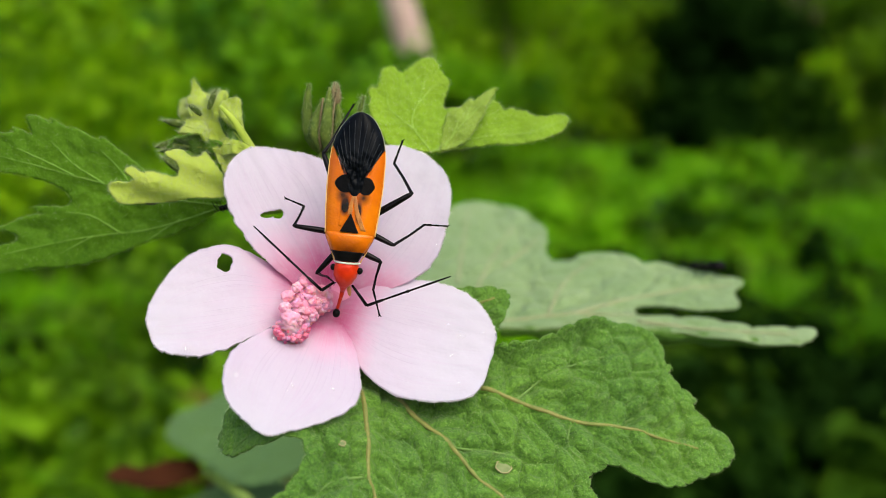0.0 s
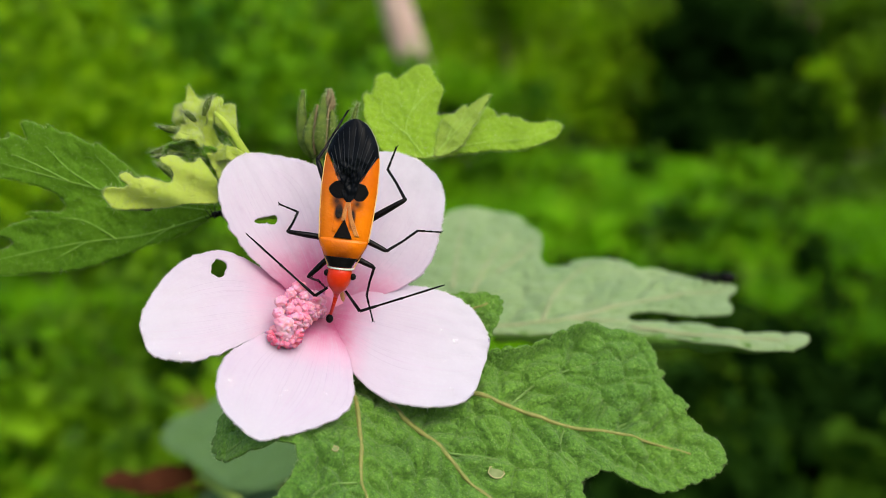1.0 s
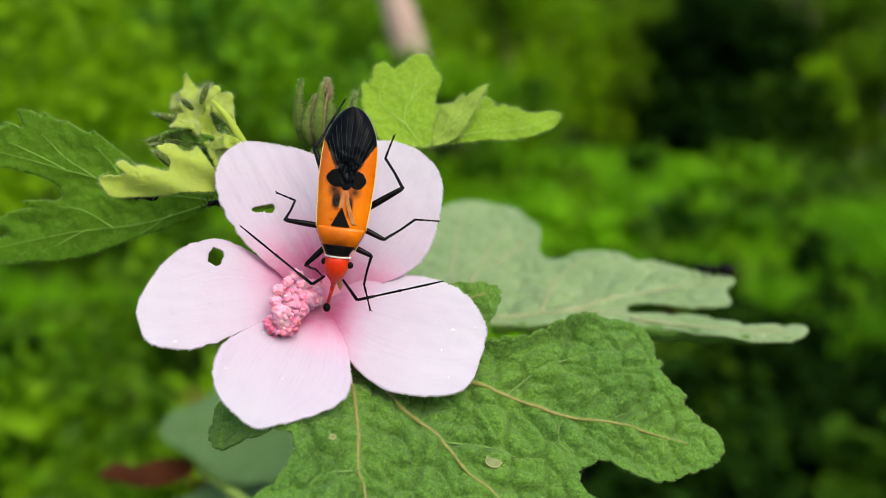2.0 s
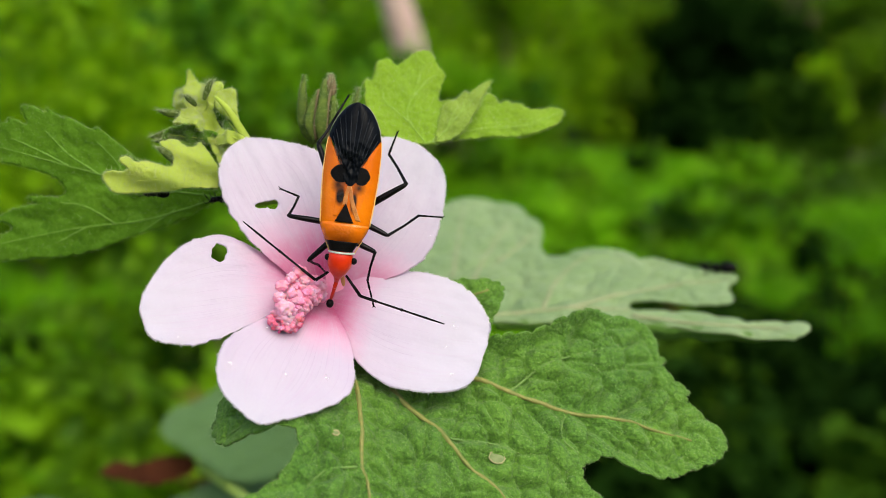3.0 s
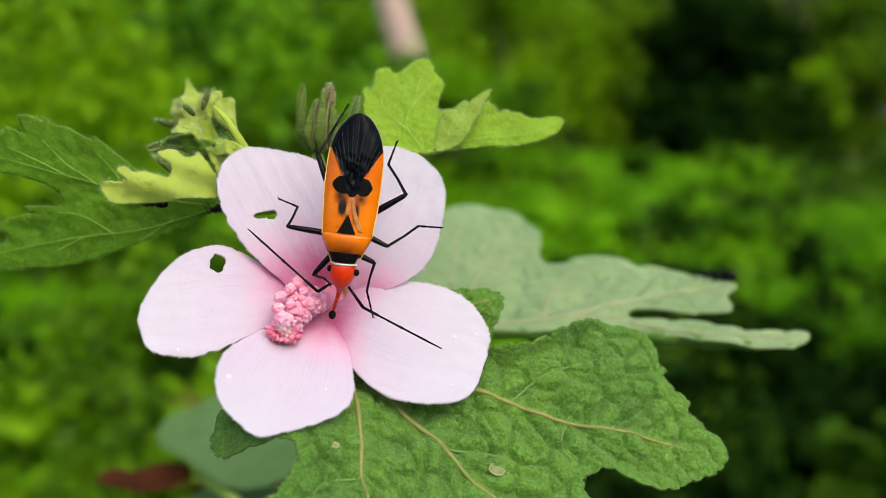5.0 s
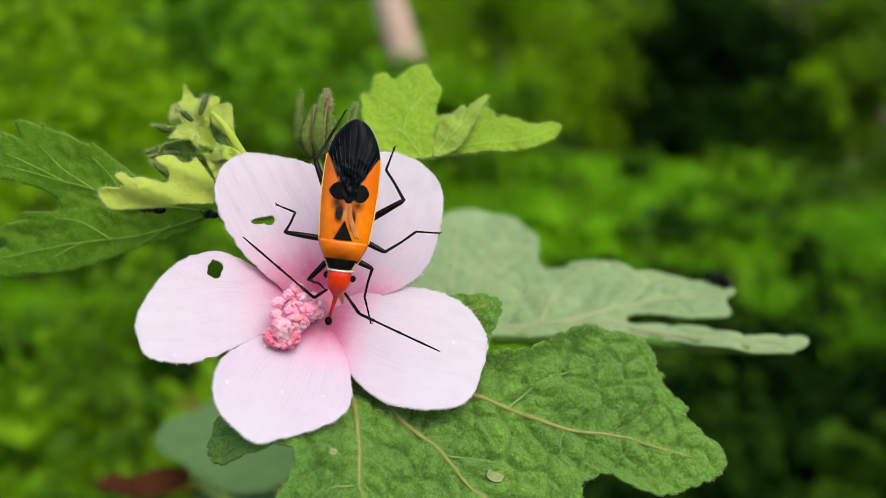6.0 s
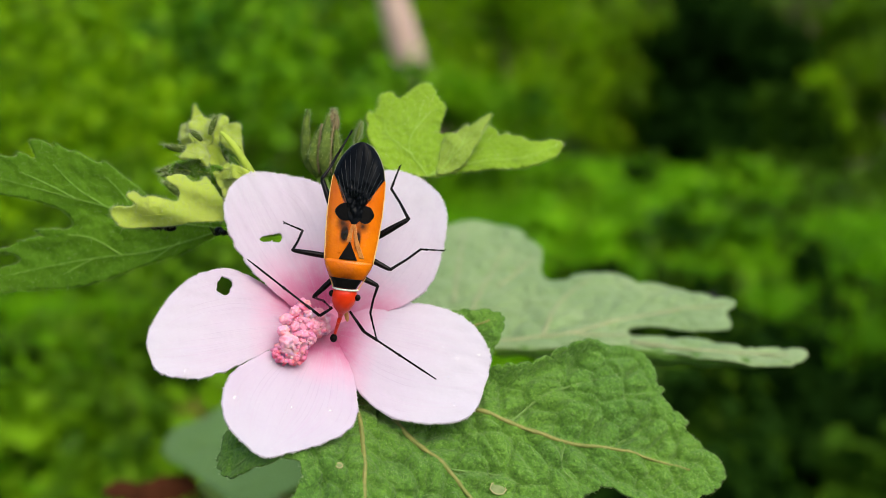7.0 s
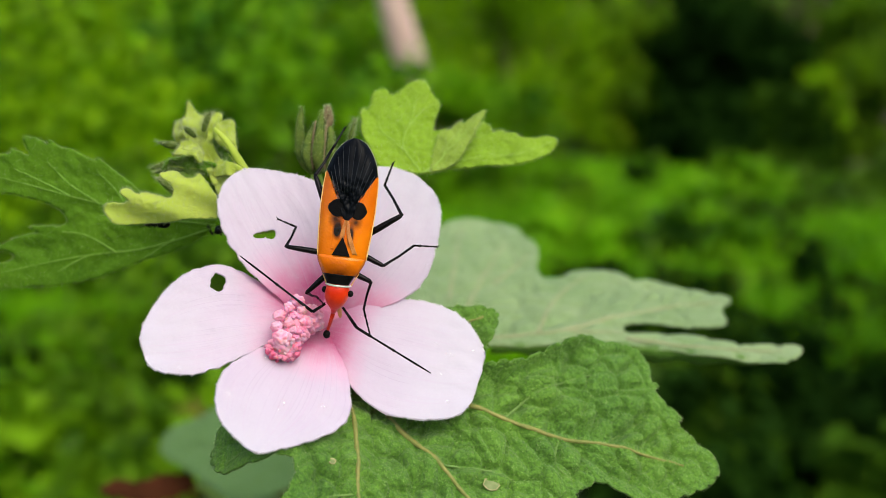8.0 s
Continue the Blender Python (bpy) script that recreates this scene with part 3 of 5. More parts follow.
lobed_leaf(plant, (7.7, 15.5, -8.2), (-0.1, -0.35, -2.0),
           [(-3.6, 0.4), (-5.4, 4.2), (-5.4, 5.4), (-5.6, 6.2), (-5.4, 6.9), (-4.8, 6.8), (-4.5, 7.8), (-4.3, 8.7), (-3.2, 9.2), (-2.4, 8.7), (-1.5, 9.4), (-0.5, 10.2), (0.6, 10.5), (1.2, 10.0), (1.7, 8.8), (2.5, 7.8), (2.2, 6.6), (1.9, 5.5), (2.0, 4.8), (2.9, 4.9), (3.6, 4.9), (4.6, 5.8), (5.0, 5.3), (6.3, 5.7), (7.3, 5.8), (7.8, 5.4), (8.1, 5.0), (8.9, 5.3), (9.3, 5.0), (10.5, 5.0), (10.9, 4.7), (12.7, 4.9), (13.7, 5.2), (14.6, 4.9), (14.8, 4.4), (14.2, 3.4), (13.2, 2.7), (11.7, 2.0), (9.8, 1.6), (8.1, 1.2), (6.2, 0.9), (4.2, 0.5), (2.5, 0.2), (0.9, -0.1)],
           [[(0.7, -0.1), (-1.2, 3.0), (-0.4, 5.9), (0.1, 8.5)], [(-0.8, 2.2), (-3.4, 4.5), (-3.7, 6.6)], [(0.7, -0.1), (3.8, 2.3), (6.3, 4.8), (7.2, 6.4)], [(0.7, -0.1), (5.0, 1.5), (10.2, 2.7), (14.4, 4.5)], [(-0.8, 4.9), (0.8, 7.1), (1.8, 7.5)]], LEAF_FRESH, VEIN_FRESH, "fresh light green leaf folded along a crease",
           grid=0.3, relief=0.22, tooth=0.12, bend=crease, vein_size=0.07, hair=0.45, seed=7, proud=-0.02, down=3500, puff=0.9, quilt=(1.8, 3.5), felt=HAIR)
lobed_leaf(plant, (7.7, 15.5, -7.5), (0.02, -0.35, 0),
           [(1.5, 0.2), (2.0, 3.0), (2.5, 4.3), (3.5, 4.6), (4.4, 5.3), (4.9, 5.1), (6.0, 5.8), (7.1, 6.2), (6.7, 5.2), (6.2, 4.5), (5.9, 3.7), (5.3, 2.8), (4.9, 1.9), (4.2, 1.0), (3.0, 0.4)],
           [[(1.8, 0.6), (3.6, 2.6), (5.2, 4.2), (6.5, 5.6)], [(2.8, 1.8), (3.6, 3.6)], [(4.0, 3.0), (4.6, 4.6)]], LEAF_FOLD, VEIN_FRESH, "pale downy underside of the folded lobe",
           grid=0.25, relief=0.25, tooth=0.12, bend=lambda x, y: 0.30 * (x - 3.6) + 0.12 * math.sin(1.5 * x + y), vein_size=0.05, hair=0.5, seed=8, proud=0.0, down=500, puff=0.9, quilt=(1.5, 2.0), felt=HAIR)
lobed_leaf(plant, (-11.4, 9.7, -8.0), (-0.05, 0.3, -11.5),
           [(-0.5, 1.0), (-4.5, 1.8), (-7.4, 3.7), (-8.6, 4.9), (-9.8, 6.0), (-10.7, 6.8), (-11.3, 7.4), (-11.9, 7.2), (-13.8, 8.3), (-14.6, 8.4), (-15.6, 9.2), (-15.8, 8.8), (-16.8, 9.4), (-17.9, 9.4), (-17.6, 8.0), (-17.9, 7.8), (-19.1, 8.4), (-19.3, 8.0), (-20.1, 7.9), (-22.1, 7.7), (-22.7, 4.6), (-20.7, 4.2), (-19.4, 4.0), (-17.6, 3.4), (-15.9, 2.7), (-15.2, 2.0), (-14.9, 1.2), (-15.6, 0.7), (-17.3, 0.8), (-18.5, 0.7), (-17.8, 0.1), (-18.5, 0.0), (-20.0, -0.4), (-21.4, -1.0), (-23.2, -1.3), (-23.2, -1.6), (-21.5, -1.5), (-20.6, -1.8), (-20.3, -2.2), (-20.7, -2.7), (-21.7, -2.9), (-24.0, -3.8), (-23.4, -5.4), (-18.8, -5.4), (-14.3, -5.1), (-10.8, -4.0), (-7.6, -2.9), (-4.9, -2.1), (-1.6, -0.4)],
           [[(-0.7, 0.5), (-7.2, 1.5), (-11.4, 2.8), (-17.0, 4.6), (-21.5, 6.0)], [(-0.7, 0.3), (-7.5, -1.7), (-14.0, -2.4), (-21.8, -3.8)], [(-11.6, 2.8), (-14.2, 4.9), (-16.0, 7.1)], [(-8.9, 2.2), (-10.0, 4.2), (-11.5, 6.0)], [(-14.3, 3.8), (-17.1, 5.4), (-19.1, 6.5)], [(-10.6, -2.1), (-13.1, -0.3), (-15.6, 0.2)], [(-4.8, -0.8), (-8.5, -3.1)], [(-13.3, -2.3), (-16.4, -3.9)]], LEAF_SIDE, VEIN_SIDE, "green lobed leaf with toothed edge beside the shoot",
           grid=0.35, relief=0.28, tooth=0.10, bend=lambda x, y: 0.0018 * x * x, vein_size=0.07, hair=0.35, seed=9, proud=0.0, puff=0.5, quilt=(2.6, 4.5), down=2500)
lobed_leaf(plant, (-10.4, 12.0, -1.5), (-0.5, 0.1, 0),
           [(-9.6, -0.3), (-9.1, 0.1), (-8.1, 0.0), (-7.5, 0.3), (-8.2, 1.1), (-7.5, 1.4), (-6.8, 0.9), (-5.9, 1.0), (-5.0, 0.7), (-3.9, 0.5), (-3.7, 1.5), (-4.7, 2.6), (-3.3, 2.9), (-2.5, 2.3), (-1.6, 2.3), (-1.0, 2.7), (-0.6, 2.0), (-0.2, 1.1), (0.2, 0.0), (0.2, -1.3), (-1.3, -1.4), (-2.8, -1.4), (-4.3, -1.7), (-5.7, -1.8), (-7.2, -1.8), (-8.6, -1.7), (-9.2, -1.1)],
           [[(0.0, -0.9), (-3.4, -0.6), (-9.2, -0.9)], [(-2.0, -0.4), (-3.0, 1.0), (-3.9, 2.4)], [(-1.2, -0.6), (-1.2, 1.0), (-1.1, 2.3)]], LEAF_SHOOT, LEAF_SHOOT, "small yellow-green downy leaf with a ragged lobed edge",
           grid=0.18, relief=0.26, tooth=0.07, bend=lambda x, y: 0.35 * math.sin(x * 1.3) + 0.3 * math.sin(1.9 * y + 0.8 * x) - 0.14 * (y + 0.3) ** 2, vein_size=0.03, hair=0.5, seed=11, proud=-0.06, puff=1.1, down=4500, felt=HAIR)


def petal(name_label, tip, left, right, lift=0.0, cup=0.5, curl=0.0, holes=(), seed=0, blush=1.0):
    """One petal from the flower's throat to its tip; half widths on both sides run from the claw to the tip."""
    base = Vector((-0.84, 1.27, -2.0 + lift))
    axis = Vector(tip) + Vector((0, 0, lift)) - base
    ahead = axis.normalized()
    side = Vector((0.242, 0.432, 0.869)).cross(ahead).normalized()
    out = ahead.cross(side)

    def width(row, q):
        k = min(7, int(q * 8))
        return row[k] + (row[k + 1] - row[k]) * (q * 8 - k)

    def smooth_width(row, q):
        k = max(0.0, min(1.0, (q - 0.78) / 0.14))
        soft = sum(width(row, min(1, max(0, q + d))) for d in (-0.07, -0.035, 0, 0.035, 0.07)) / 5
        return soft * (1 - k) + width(row, q) * k

    def place(q, t):
        s = 1 - (1 - q) ** 2
        wl, wr = smooth_width(left, q), smooth_width(right, q)
        w = wl * t if t > 0 else wr * t
        p = base + axis * s + side * w
        z = cup * (w * w / 26 - 0.3) * s - 1.1 * math.exp(-((s / 0.16) ** 2)) + curl * (s - 0.55) ** 2 * 4
        z += 0.15 * s * noise.noise(Vector((w * 0.4, s * 3.0, seed))) + 0.015 * noise.noise(Vector((w * 2.5, s * 3.0, seed + 3)))
        z += 0.13 * s * noise.noise(Vector((w * 0.9, s * 7.0, seed + 7)))
        p += out * z
        rag = 0.16 * (noise.noise(Vector((t * 9, q * 22, seed + 11))) + 0.6 * noise.noise(Vector((t * 9, q * 60, seed + 12)))) * min(1.0, (wl + wr) / 4)
        return p + side * rag * max(0, abs(t) - 0.8) * 5

    def lies_in_hole(p):
        for cx, cy, rx, ry, turn in holes:
            dx, dy = p.x - cx, p.y - cy
            u, v = dx * math.cos(turn) + dy * math.sin(turn), dy * math.cos(turn) - dx * math.sin(turn)
            r = math.hypot(u / rx, v / ry) + 0.3 * noise.noise(Vector((u * 1.9, v * 1.9, 3 + seed)))
            if r < 1:
                return True
        return False

    rows, cols = (150, 130) if holes else (90, 80)
    bm = bmesh.new()
    uv = bm.loops.layers.uv.new("UVMap")
    grid = [[None] * (cols + 1) for _ in range(rows + 1)]
    where = {}
    for i in range(rows + 1):
        for j in range(cols + 1):
            q, t = 0.972 * i / rows, 2 * j / cols - 1
            p = place(q, t)
            grid[i][j] = v = bm.verts.new(p * MM)
            where[v] = (0.5 + 0.5 * t, (1 - (1 - q) ** 2) * blush)
    for i in range(rows):
        for j in range(cols):
            four = (grid[i][j], grid[i + 1][j], grid[i + 1][j + 1], grid[i][j + 1])
            mid = sum((v.co for v in four), Vector()) / 4 / MM
            if holes and lies_in_hole(mid):
                continue
            f = bm.faces.new(four)
            for loop in f.loops:
                loop[uv].uv = where[loop.vert]
            f.normal_update()
    bmesh.ops.delete(bm, geom=[v for v in bm.verts if not v.link_faces], context="VERTS")
    for v in bm.verts if holes else ():
        if v.is_boundary:
            cx, cy, rx, ry, _ = min(holes, key=lambda h: math.hypot(v.co.x / MM - h[0], v.co.y / MM - h[1]))
            d = Vector((v.co.x / MM - cx, v.co.y / MM - cy, 0))
            if d.length < 1.5:
                for _ in range(14):
                    v.co += d.normalized() * MM * (-0.012 if not lies_in_hole(v.co / MM) else 0.012)
    bmesh.ops.recalc_face_normals(bm, faces=bm.faces)
    if sum((f.normal.z for f in bm.faces)) < 0:
        bmesh.ops.reverse_faces(bm, faces=bm.faces)
    blade = solid(part("petal", bm, PETAL, flower, name_label), 0.16 * MM)
    r = random.Random(seed)
    roots, ways = [], []
    for i in range(900):
        q, t = r.uniform(0.2, 0.972), r.choice((-1, 1))
        if i < 220:
            q, t = 0.972, r.uniform(-1, 1)
        roots.append(place(q, t) - out * 0.08)
        ways.append(side * t + ahead * (0.4 + 0.6 * q) + out * r.uniform(-0.4, 0.6))
    part("edge_hairs", bristles(roots, ways, 0.2, 0.04, r), FRINGE, blade, kind="stuff")
    return place


flower = part("flower", ball(tube(bmesh.new(), [(-0.8, 1.2, -6.0), (-0.8, 1.25, -5.0), (-0.84, 1.27, -4.3)], [0.9, 1.6, 1.9], 14), (-0.8, 1.2, -5.6), (1.5, 1.5, 1.2)), SEPAL, plant, "open pale pink five-petalled flower")
p_right_up = petal("pale pink petal", *((7.9, 14.8, -5.0), (0.9, 1.9, 3.3, 4.5, 5.2, 4.7, 3.2, 1.8, 0.0), (0.9, 4.4, 6.4, 5.9, 5.05, 4.3, 3.3, 1.9, 0.0)), -0.5, 0.5, -0.1, seed=2, blush=1.1)
p_left = petal("pale pink petal with a chewed hole", *((-14.7, -0.1, 5.4), (0.9, 1.1, 2.3, 3.1, 3.6, 3.3, 2.8, 2.1, 0.0), (0.9, 3.2, 6.4, 6.3, 5.5, 4.0, 2.4, 1.2, 0.0)), 0.0, 0.6, 0.2, holes=((-9.62, 4.72, 0.58, 0.88, 0.1),), seed=3)
# blush under 1 widens the throat's pink and paints in the bug's shade
petal("pale pink petal with a chewed hole", *((-8.1, 15.0, -2.2), (0.9, 2.5, 3.8, 4.2, 4.1, 3.5, 2.6, 1.5, 0.0), (0.9, 3.5, 5.4, 6.5, 6.1, 4.1, 2.4, 1.1, 0.0)), 0.35, 0.5, -0.1, blush=0.88, holes=((-6.05, 9.05, 0.78, 0.30, 0.12), (-5.4, 9.1, 0.48, 0.42, 0.0)), seed=4)
p_right = petal("pale pink petal with dew", *((14.2, -2.4, -1.8), (0.9, 2.7, 4.1, 4.3, 4.1, 3.3, 2.0, 1.0, 0.0), (0.9, 5.2, 7.3, 7.5, 7.1, 6.5, 5.8, 4.2, 0.0)), 0.0, 0.5, 0.0, seed=5, blush=1.3)
p_low = petal("pale pink petal with a blunt corner", *((-4.2, -8.3, 8.9), (0.9, 3.8, 5.3, 6.0, 4.7, 2.9, 1.4, 0.7, 0.0), (0.9, 2.1, 4.4, 5.5, 5.2, 4.5, 3.2, 1.4, 0.0)), 0.35, 0.5, 0.0, seed=6, blush=1.0)

cup = bmesh.new()
tube(cup, [(-0.9, 1.2, -4.2), (-0.86, 1.25, -3.7), (-0.84, 1.27, -3.3), (-0.84, 1.27, -3.1)], [1.0, 1.4, 1.7, 1.75], 24)
part("throat", cup, COLUMN, flower, "deep pink throat")

# staminal column with its crowd of anthers
column_line = curve_points([(-0.84, 1.27, -2.6), (-1.35, 1.4, -0.2), (-2.2, 1.04, 1.6), (-3.4, -1.08, 2.9)], 6)
column = part("column", tube(bmesh.new(), column_line, [0.95 + 0.3 * math.sin(math.pi * i / len(column_line)) - 0.012 * i for i in range(len(column_line))], 14), COLUMN, flower, "pink stamen column")
anther_rng = random.Random(21)
sacs = ((-3.31, 0.06, 4.25, 0.66), (-3.72, 1.91, 3.2, 0.56), (-2.37, 3.1, 2.1, 0.60), (-3.85, 0.95, 3.7, 0.48), (-1.86, 2.33, 2.6, 0.46), (-2.75, 1.25, 3.9, 0.40), (-3.0, 2.6, 2.9, 0.45), (-2.07, 0.6, 3.3, 0.36), (-3.3, -0.75, 3.7, 0.75))
for i, (x, y, z, r) in enumerate(sacs):
    part("anther", ball(bmesh.new(), (x, y, z - 0.62), (r * 1.15, r * 1.0, r * 0.85), Euler((i, i * 2, 0)).to_matrix().to_4x4(), 30, 0.42, i, 2.3), SAC, column, "pale pink pollen sac")
for i in range(360):
    k = anther_rng.uniform(0.34, 1.0)
    q = column_line[int(k * (len(column_line) - 1))]
    way = Vector((anther_rng.gauss(0, 1), anther_rng.gauss(0, 1), anther_rng.gauss(0.25, 0.9))).normalized()
    big = i < 40
    reach = anther_rng.uniform(0.5, 1.0) if big else anther_rng.uniform(0.9, 1.25)
    c = q + way * reach
    r = anther_rng.uniform(0.34, 0.5) if big else anther_rng.uniform(0.2, 0.36)
    low = c.y < -0.55 + 0.5 * anther_rng.gauss(0, 0.5)
    if low:
        r *= 0.55
    bm = ball(bmesh.new(), c, (r * 1.2, r * 0.9, r * 0.85), Euler((anther_rng.uniform(0, 3), anther_rng.uniform(0, 3), 0)).to_matrix().to_4x4(), 16, 0.65, i, 2.4)
    tube(bm, [q, q.lerp(c, 0.6), c], [0.14, 0.1, 0.1], 5)
    part("anther", bm, ANTHER_DEEP if low and i % 4 else (SAC if i % 3 == 0 or c.x < -3.0 else ANTHER), column)

for i in range(70):
    a, d = radians(anther_rng.uniform(165, 380)), anther_rng.uniform(0.75, 1.3)
    c = Vector((-3.35 + 1.1 * d * math.cos(a), -0.9 + 0.85 * d * math.sin(a), 4.6 - 1.3 * d + anther_rng.uniform(-0.3, 0.3)))
    r = anther_rng.uniform(0.13, 0.24)
    bm = ball(bmesh.new(), c, (r * 1.2, r, r), Euler((i, i * 2, 0)).to_matrix().to_4x4(), 10, 0.5, i)
    tube(bm, [c - Vector((0, 0, 1.2)), c - Vector((0, 0, 0.6)), c], [0.1, 0.09, 0.08], 5)
    part("anther", bm, ANTHER_DEEP if i % 4 else ANTHER, column, "small hot pink anther" if i % 4 else "")

# the two buds above the flower
def sepal(points, width, depth, parent, material=SEPAL, name="sepal", seed=0, fuzz=0.45):
    r = random.Random(seed)
    line = curve_points(points, 6)
    n = len(line)
    bm = bmesh.new()
    tube(bm, line, [width * (math.sin(math.pi * (0.12 + 0.86 * i / (n - 1))) ** 0.8) + 0.05 for i in range(n)], 10)
    ob = part(name, bm, material, parent)
    roots, ways = [], []
    for i in range(n - 1):
        for _ in range(26):
            a = r.uniform(0, 6.283)
            w = Vector((math.cos(a), 0.25, math.sin(a)))
            roots.append(line[i].lerp(line[i + 1], r.random()) + w * width * 0.75 * math.sin(math.pi * (0.12 + 0.86 * i / (n - 1))))
            ways.append(w)
    part("bud_hairs", bristles(roots, ways, fuzz, 0.026, r), HAIR, ob, kind="stuff")
    return ob


sepal([(-2.18, 15.10, -5.86), (-3.11, 16.60, -5.44), (-3.27, 19.15, -5.23), (-3.11, 21.55, -5.23)], 0.48, 0.4, plant, seed=1, name="sepal")
bud = sepal([(-1.66, 15.10, -5.65), (-1.66, 16.60, -5.13), (-1.34, 18.32, -5.13), (-1.03, 20.82, -5.44)], 0.82, 0.8, plant, seed=2, name="flower_bud")
sepal([(-1.97, 15.10, -4.82), (-2.44, 16.60, -4.19), (-2.33, 17.90, -4.30), (-1.71, 19.98, -4.82)], 0.42, 0.3, plant, seed=3, name="sepal")
sepal([(-1.24, 15.10, -4.61), (-1.34, 16.60, -3.88), (-1.19, 18.32, -3.98), (-1.03, 21.03, -4.71)], 0.52, 0.3, plant, seed=7, name="sepal")
sepal([(-0.61, 15.10, -5.13), (-0.25, 16.60, -4.50), (-0.20, 18.11, -4.61), (-0.46, 20.19, -5.13)], 0.45, 0.3, plant, seed=4, name="sepal")
for x, z in ((-1.88, -3.93), (-0.74, -3.90)):
    part("bud_seam", tube(bmesh.new(), curve_points([(x, 15.3, z - 0.5), (x - 0.05, 16.4, z), (x + 0.1, 18.7, z - 0.15), (x + 0.25, 20.0, z - 0.6)], 5), [0.10] * 16, 6), DRY_TIP, bud, "brownish seam between the sepals")
sepal([(-0.56, 19.15, -4.92), (-0.35, 20.19, -5.03), (-0.46, 21.55, -5.23)], 0.30, 0.3, plant, DRY_TIP, "withered_tip", 5)
sepal([(-0.93, 19.98, -4.92), (-0.72, 20.82, -5.03), (-0.67, 21.65, -5.23)], 0.2, 0.3, plant, DRY_TIP, "withered_tip", 8)
sepal([(1.26, 18.11, -6.69), (1.57, 19.15, -6.48), (1.99, 20.50, -6.28)], 0.2, 0.2, plant, seed=6, name="sepal", fuzz=0.7)

# the crumpled shoot: lobes of an unfolding leaf, each curled its own way
def shoot_lobe(base, slope, lobes, rib, material, seed, label, curl=0.35):
    crumple = lambda x, y: curl * math.sin(1.7 * x + seed) + 0.8 * curl * math.sin(2.1 * y + 0.7 * seed) + 0.5 * noise.noise(Vector((x * 1.1, y * 1.1, seed)))
    lobed_leaf(plant, base, slope, lobes, [rib], material, LEAF_SHOOT, label, grid=0.16, thick=0.3, relief=0.2, tooth=0.05, bend=crumple, vein_size=0.06, hair=0.55, seed=seed, proud=-0.03, puff=1.2, down=1200, felt=HAIR)


CURLED = "curled yellow-green downy lobe of the unfolding leaf"
shoot_lobe((-12.7, 18.4, -3.9), (0.1, -0.5), [(-1.6, 1.8), (-1.4, 3.8), (-0.9, 3.4), (0.0, 2.2), (0.6, 1.1), (0.0, -0.6), (-0.9, -0.3), (-1.4, 1.0)], [(-0.3, -0.2), (-0.7, 1.6), (-1.2, 3.3)], LEAF_SHOOT, 61, CURLED)
shoot_lobe((-14.5, 18.1, -4.1), (0.3, -0.3), [(-0.8, 1.1), (-0.9, 2.3), (-0.4, 2.4), (0.1, 1.5), (0.5, 0.7), (0.6, -0.6), (-0.5, 0.0)], [(0.0, -0.2), (-0.3, 1.0), (-0.6, 2.1)], LEAF_SHOOT, 62, CURLED)
shoot_lobe((-9.5, 17.5, -3.8), (-0.4, -0.3), [(-1.6, 2.1), (-0.7, 2.7), (0.1, 2.5), (0.3, 0.7), (0.4, -0.5), (-0.6, -0.2), (-1.6, 0.7)], [(-0.2, -0.2), (-0.3, 2.3)], LEAF_SHOOT, 63, CURLED, 0.2)
shoot_lobe((-9.6, 15.1, -2.7), (0.3, -0.5), [(-4.0, 6.8), (-2.8, 6.6), (-1.9, 7.1), (-1.5, 6.3), (-1.8, 4.6), (-2.0, 3.5), (-1.4, 2.0), (-0.1, 0.8), (1.1, 0.2), (1.9, -0.3), (1.2, -0.8), (-0.1, -0.6), (-1.7, 0.0), (-3.1, 1.3), (-3.5, 3.6), (-3.9, 4.8)], [(1.0, -0.3), (-1.7, 1.2), (-2.8, 3.6), (-2.6, 6.2)], LEAF_SHOOT, 64, CURLED)
shoot_lobe((-12.1, 16.1, -2.2), (-0.5, -0.5), [(-1.8, 1.7), (-1.1, 1.9), (-0.3, 1.6), (0.2, 0.9), (0.2, -0.5), (-0.9, 0.0), (-1.9, 0.1), (-2.3, 0.2), (-1.9, 0.9)], [(0.0, 0.3), (-1.8, 0.8)], LEAF_SHOOT, 65, CURLED, 0.25)
# hollow and underside take the darker leaf green as painted shade
shoot_lobe((-9.7, 15.9, -3.6), (0.5, -0.2), [(-2.2, 3.0), (-0.9, 2.7), (0.3, 1.6), (1.0, 0.2), (0.7, -0.4), (-0.3, -0.1), (-1.3, 1.1)], [(0.5, 0.0), (-1.4, 2.5)], LEAF_SIDE, 66, "hollow of the folded shoot leaf, shade painted dark green", 0.15)
shoot_lobe((-11.4, 15.2, -3.1), (-0.2, 0.9), [(-3.3, 1.3), (-1.9, 1.8), (-0.7, 1.0), (0.8, -0.1), (-0.6, -0.4), (-2.1, -0.1), (-4.1, 0.4)], [(0.3, 0.0), (-3.6, 0.6)], LEAF_SIDE, 67, "underside of the folded shoot leaf, shade painted dark green", 0.15)
shoot_lobe((-10.4, 14.2, -2.9), (0.2, 0.3), [(-1.3, 0.9), (0.0, 0.6), (1.2, 0.9), (1.2, -0.8), (0.3, -1.7), (-0.5, -0.8)], [(0.9, 0.0), (-0.9, 0.7)], LEAF_SHOOT, 68, CURLED, 0.2)
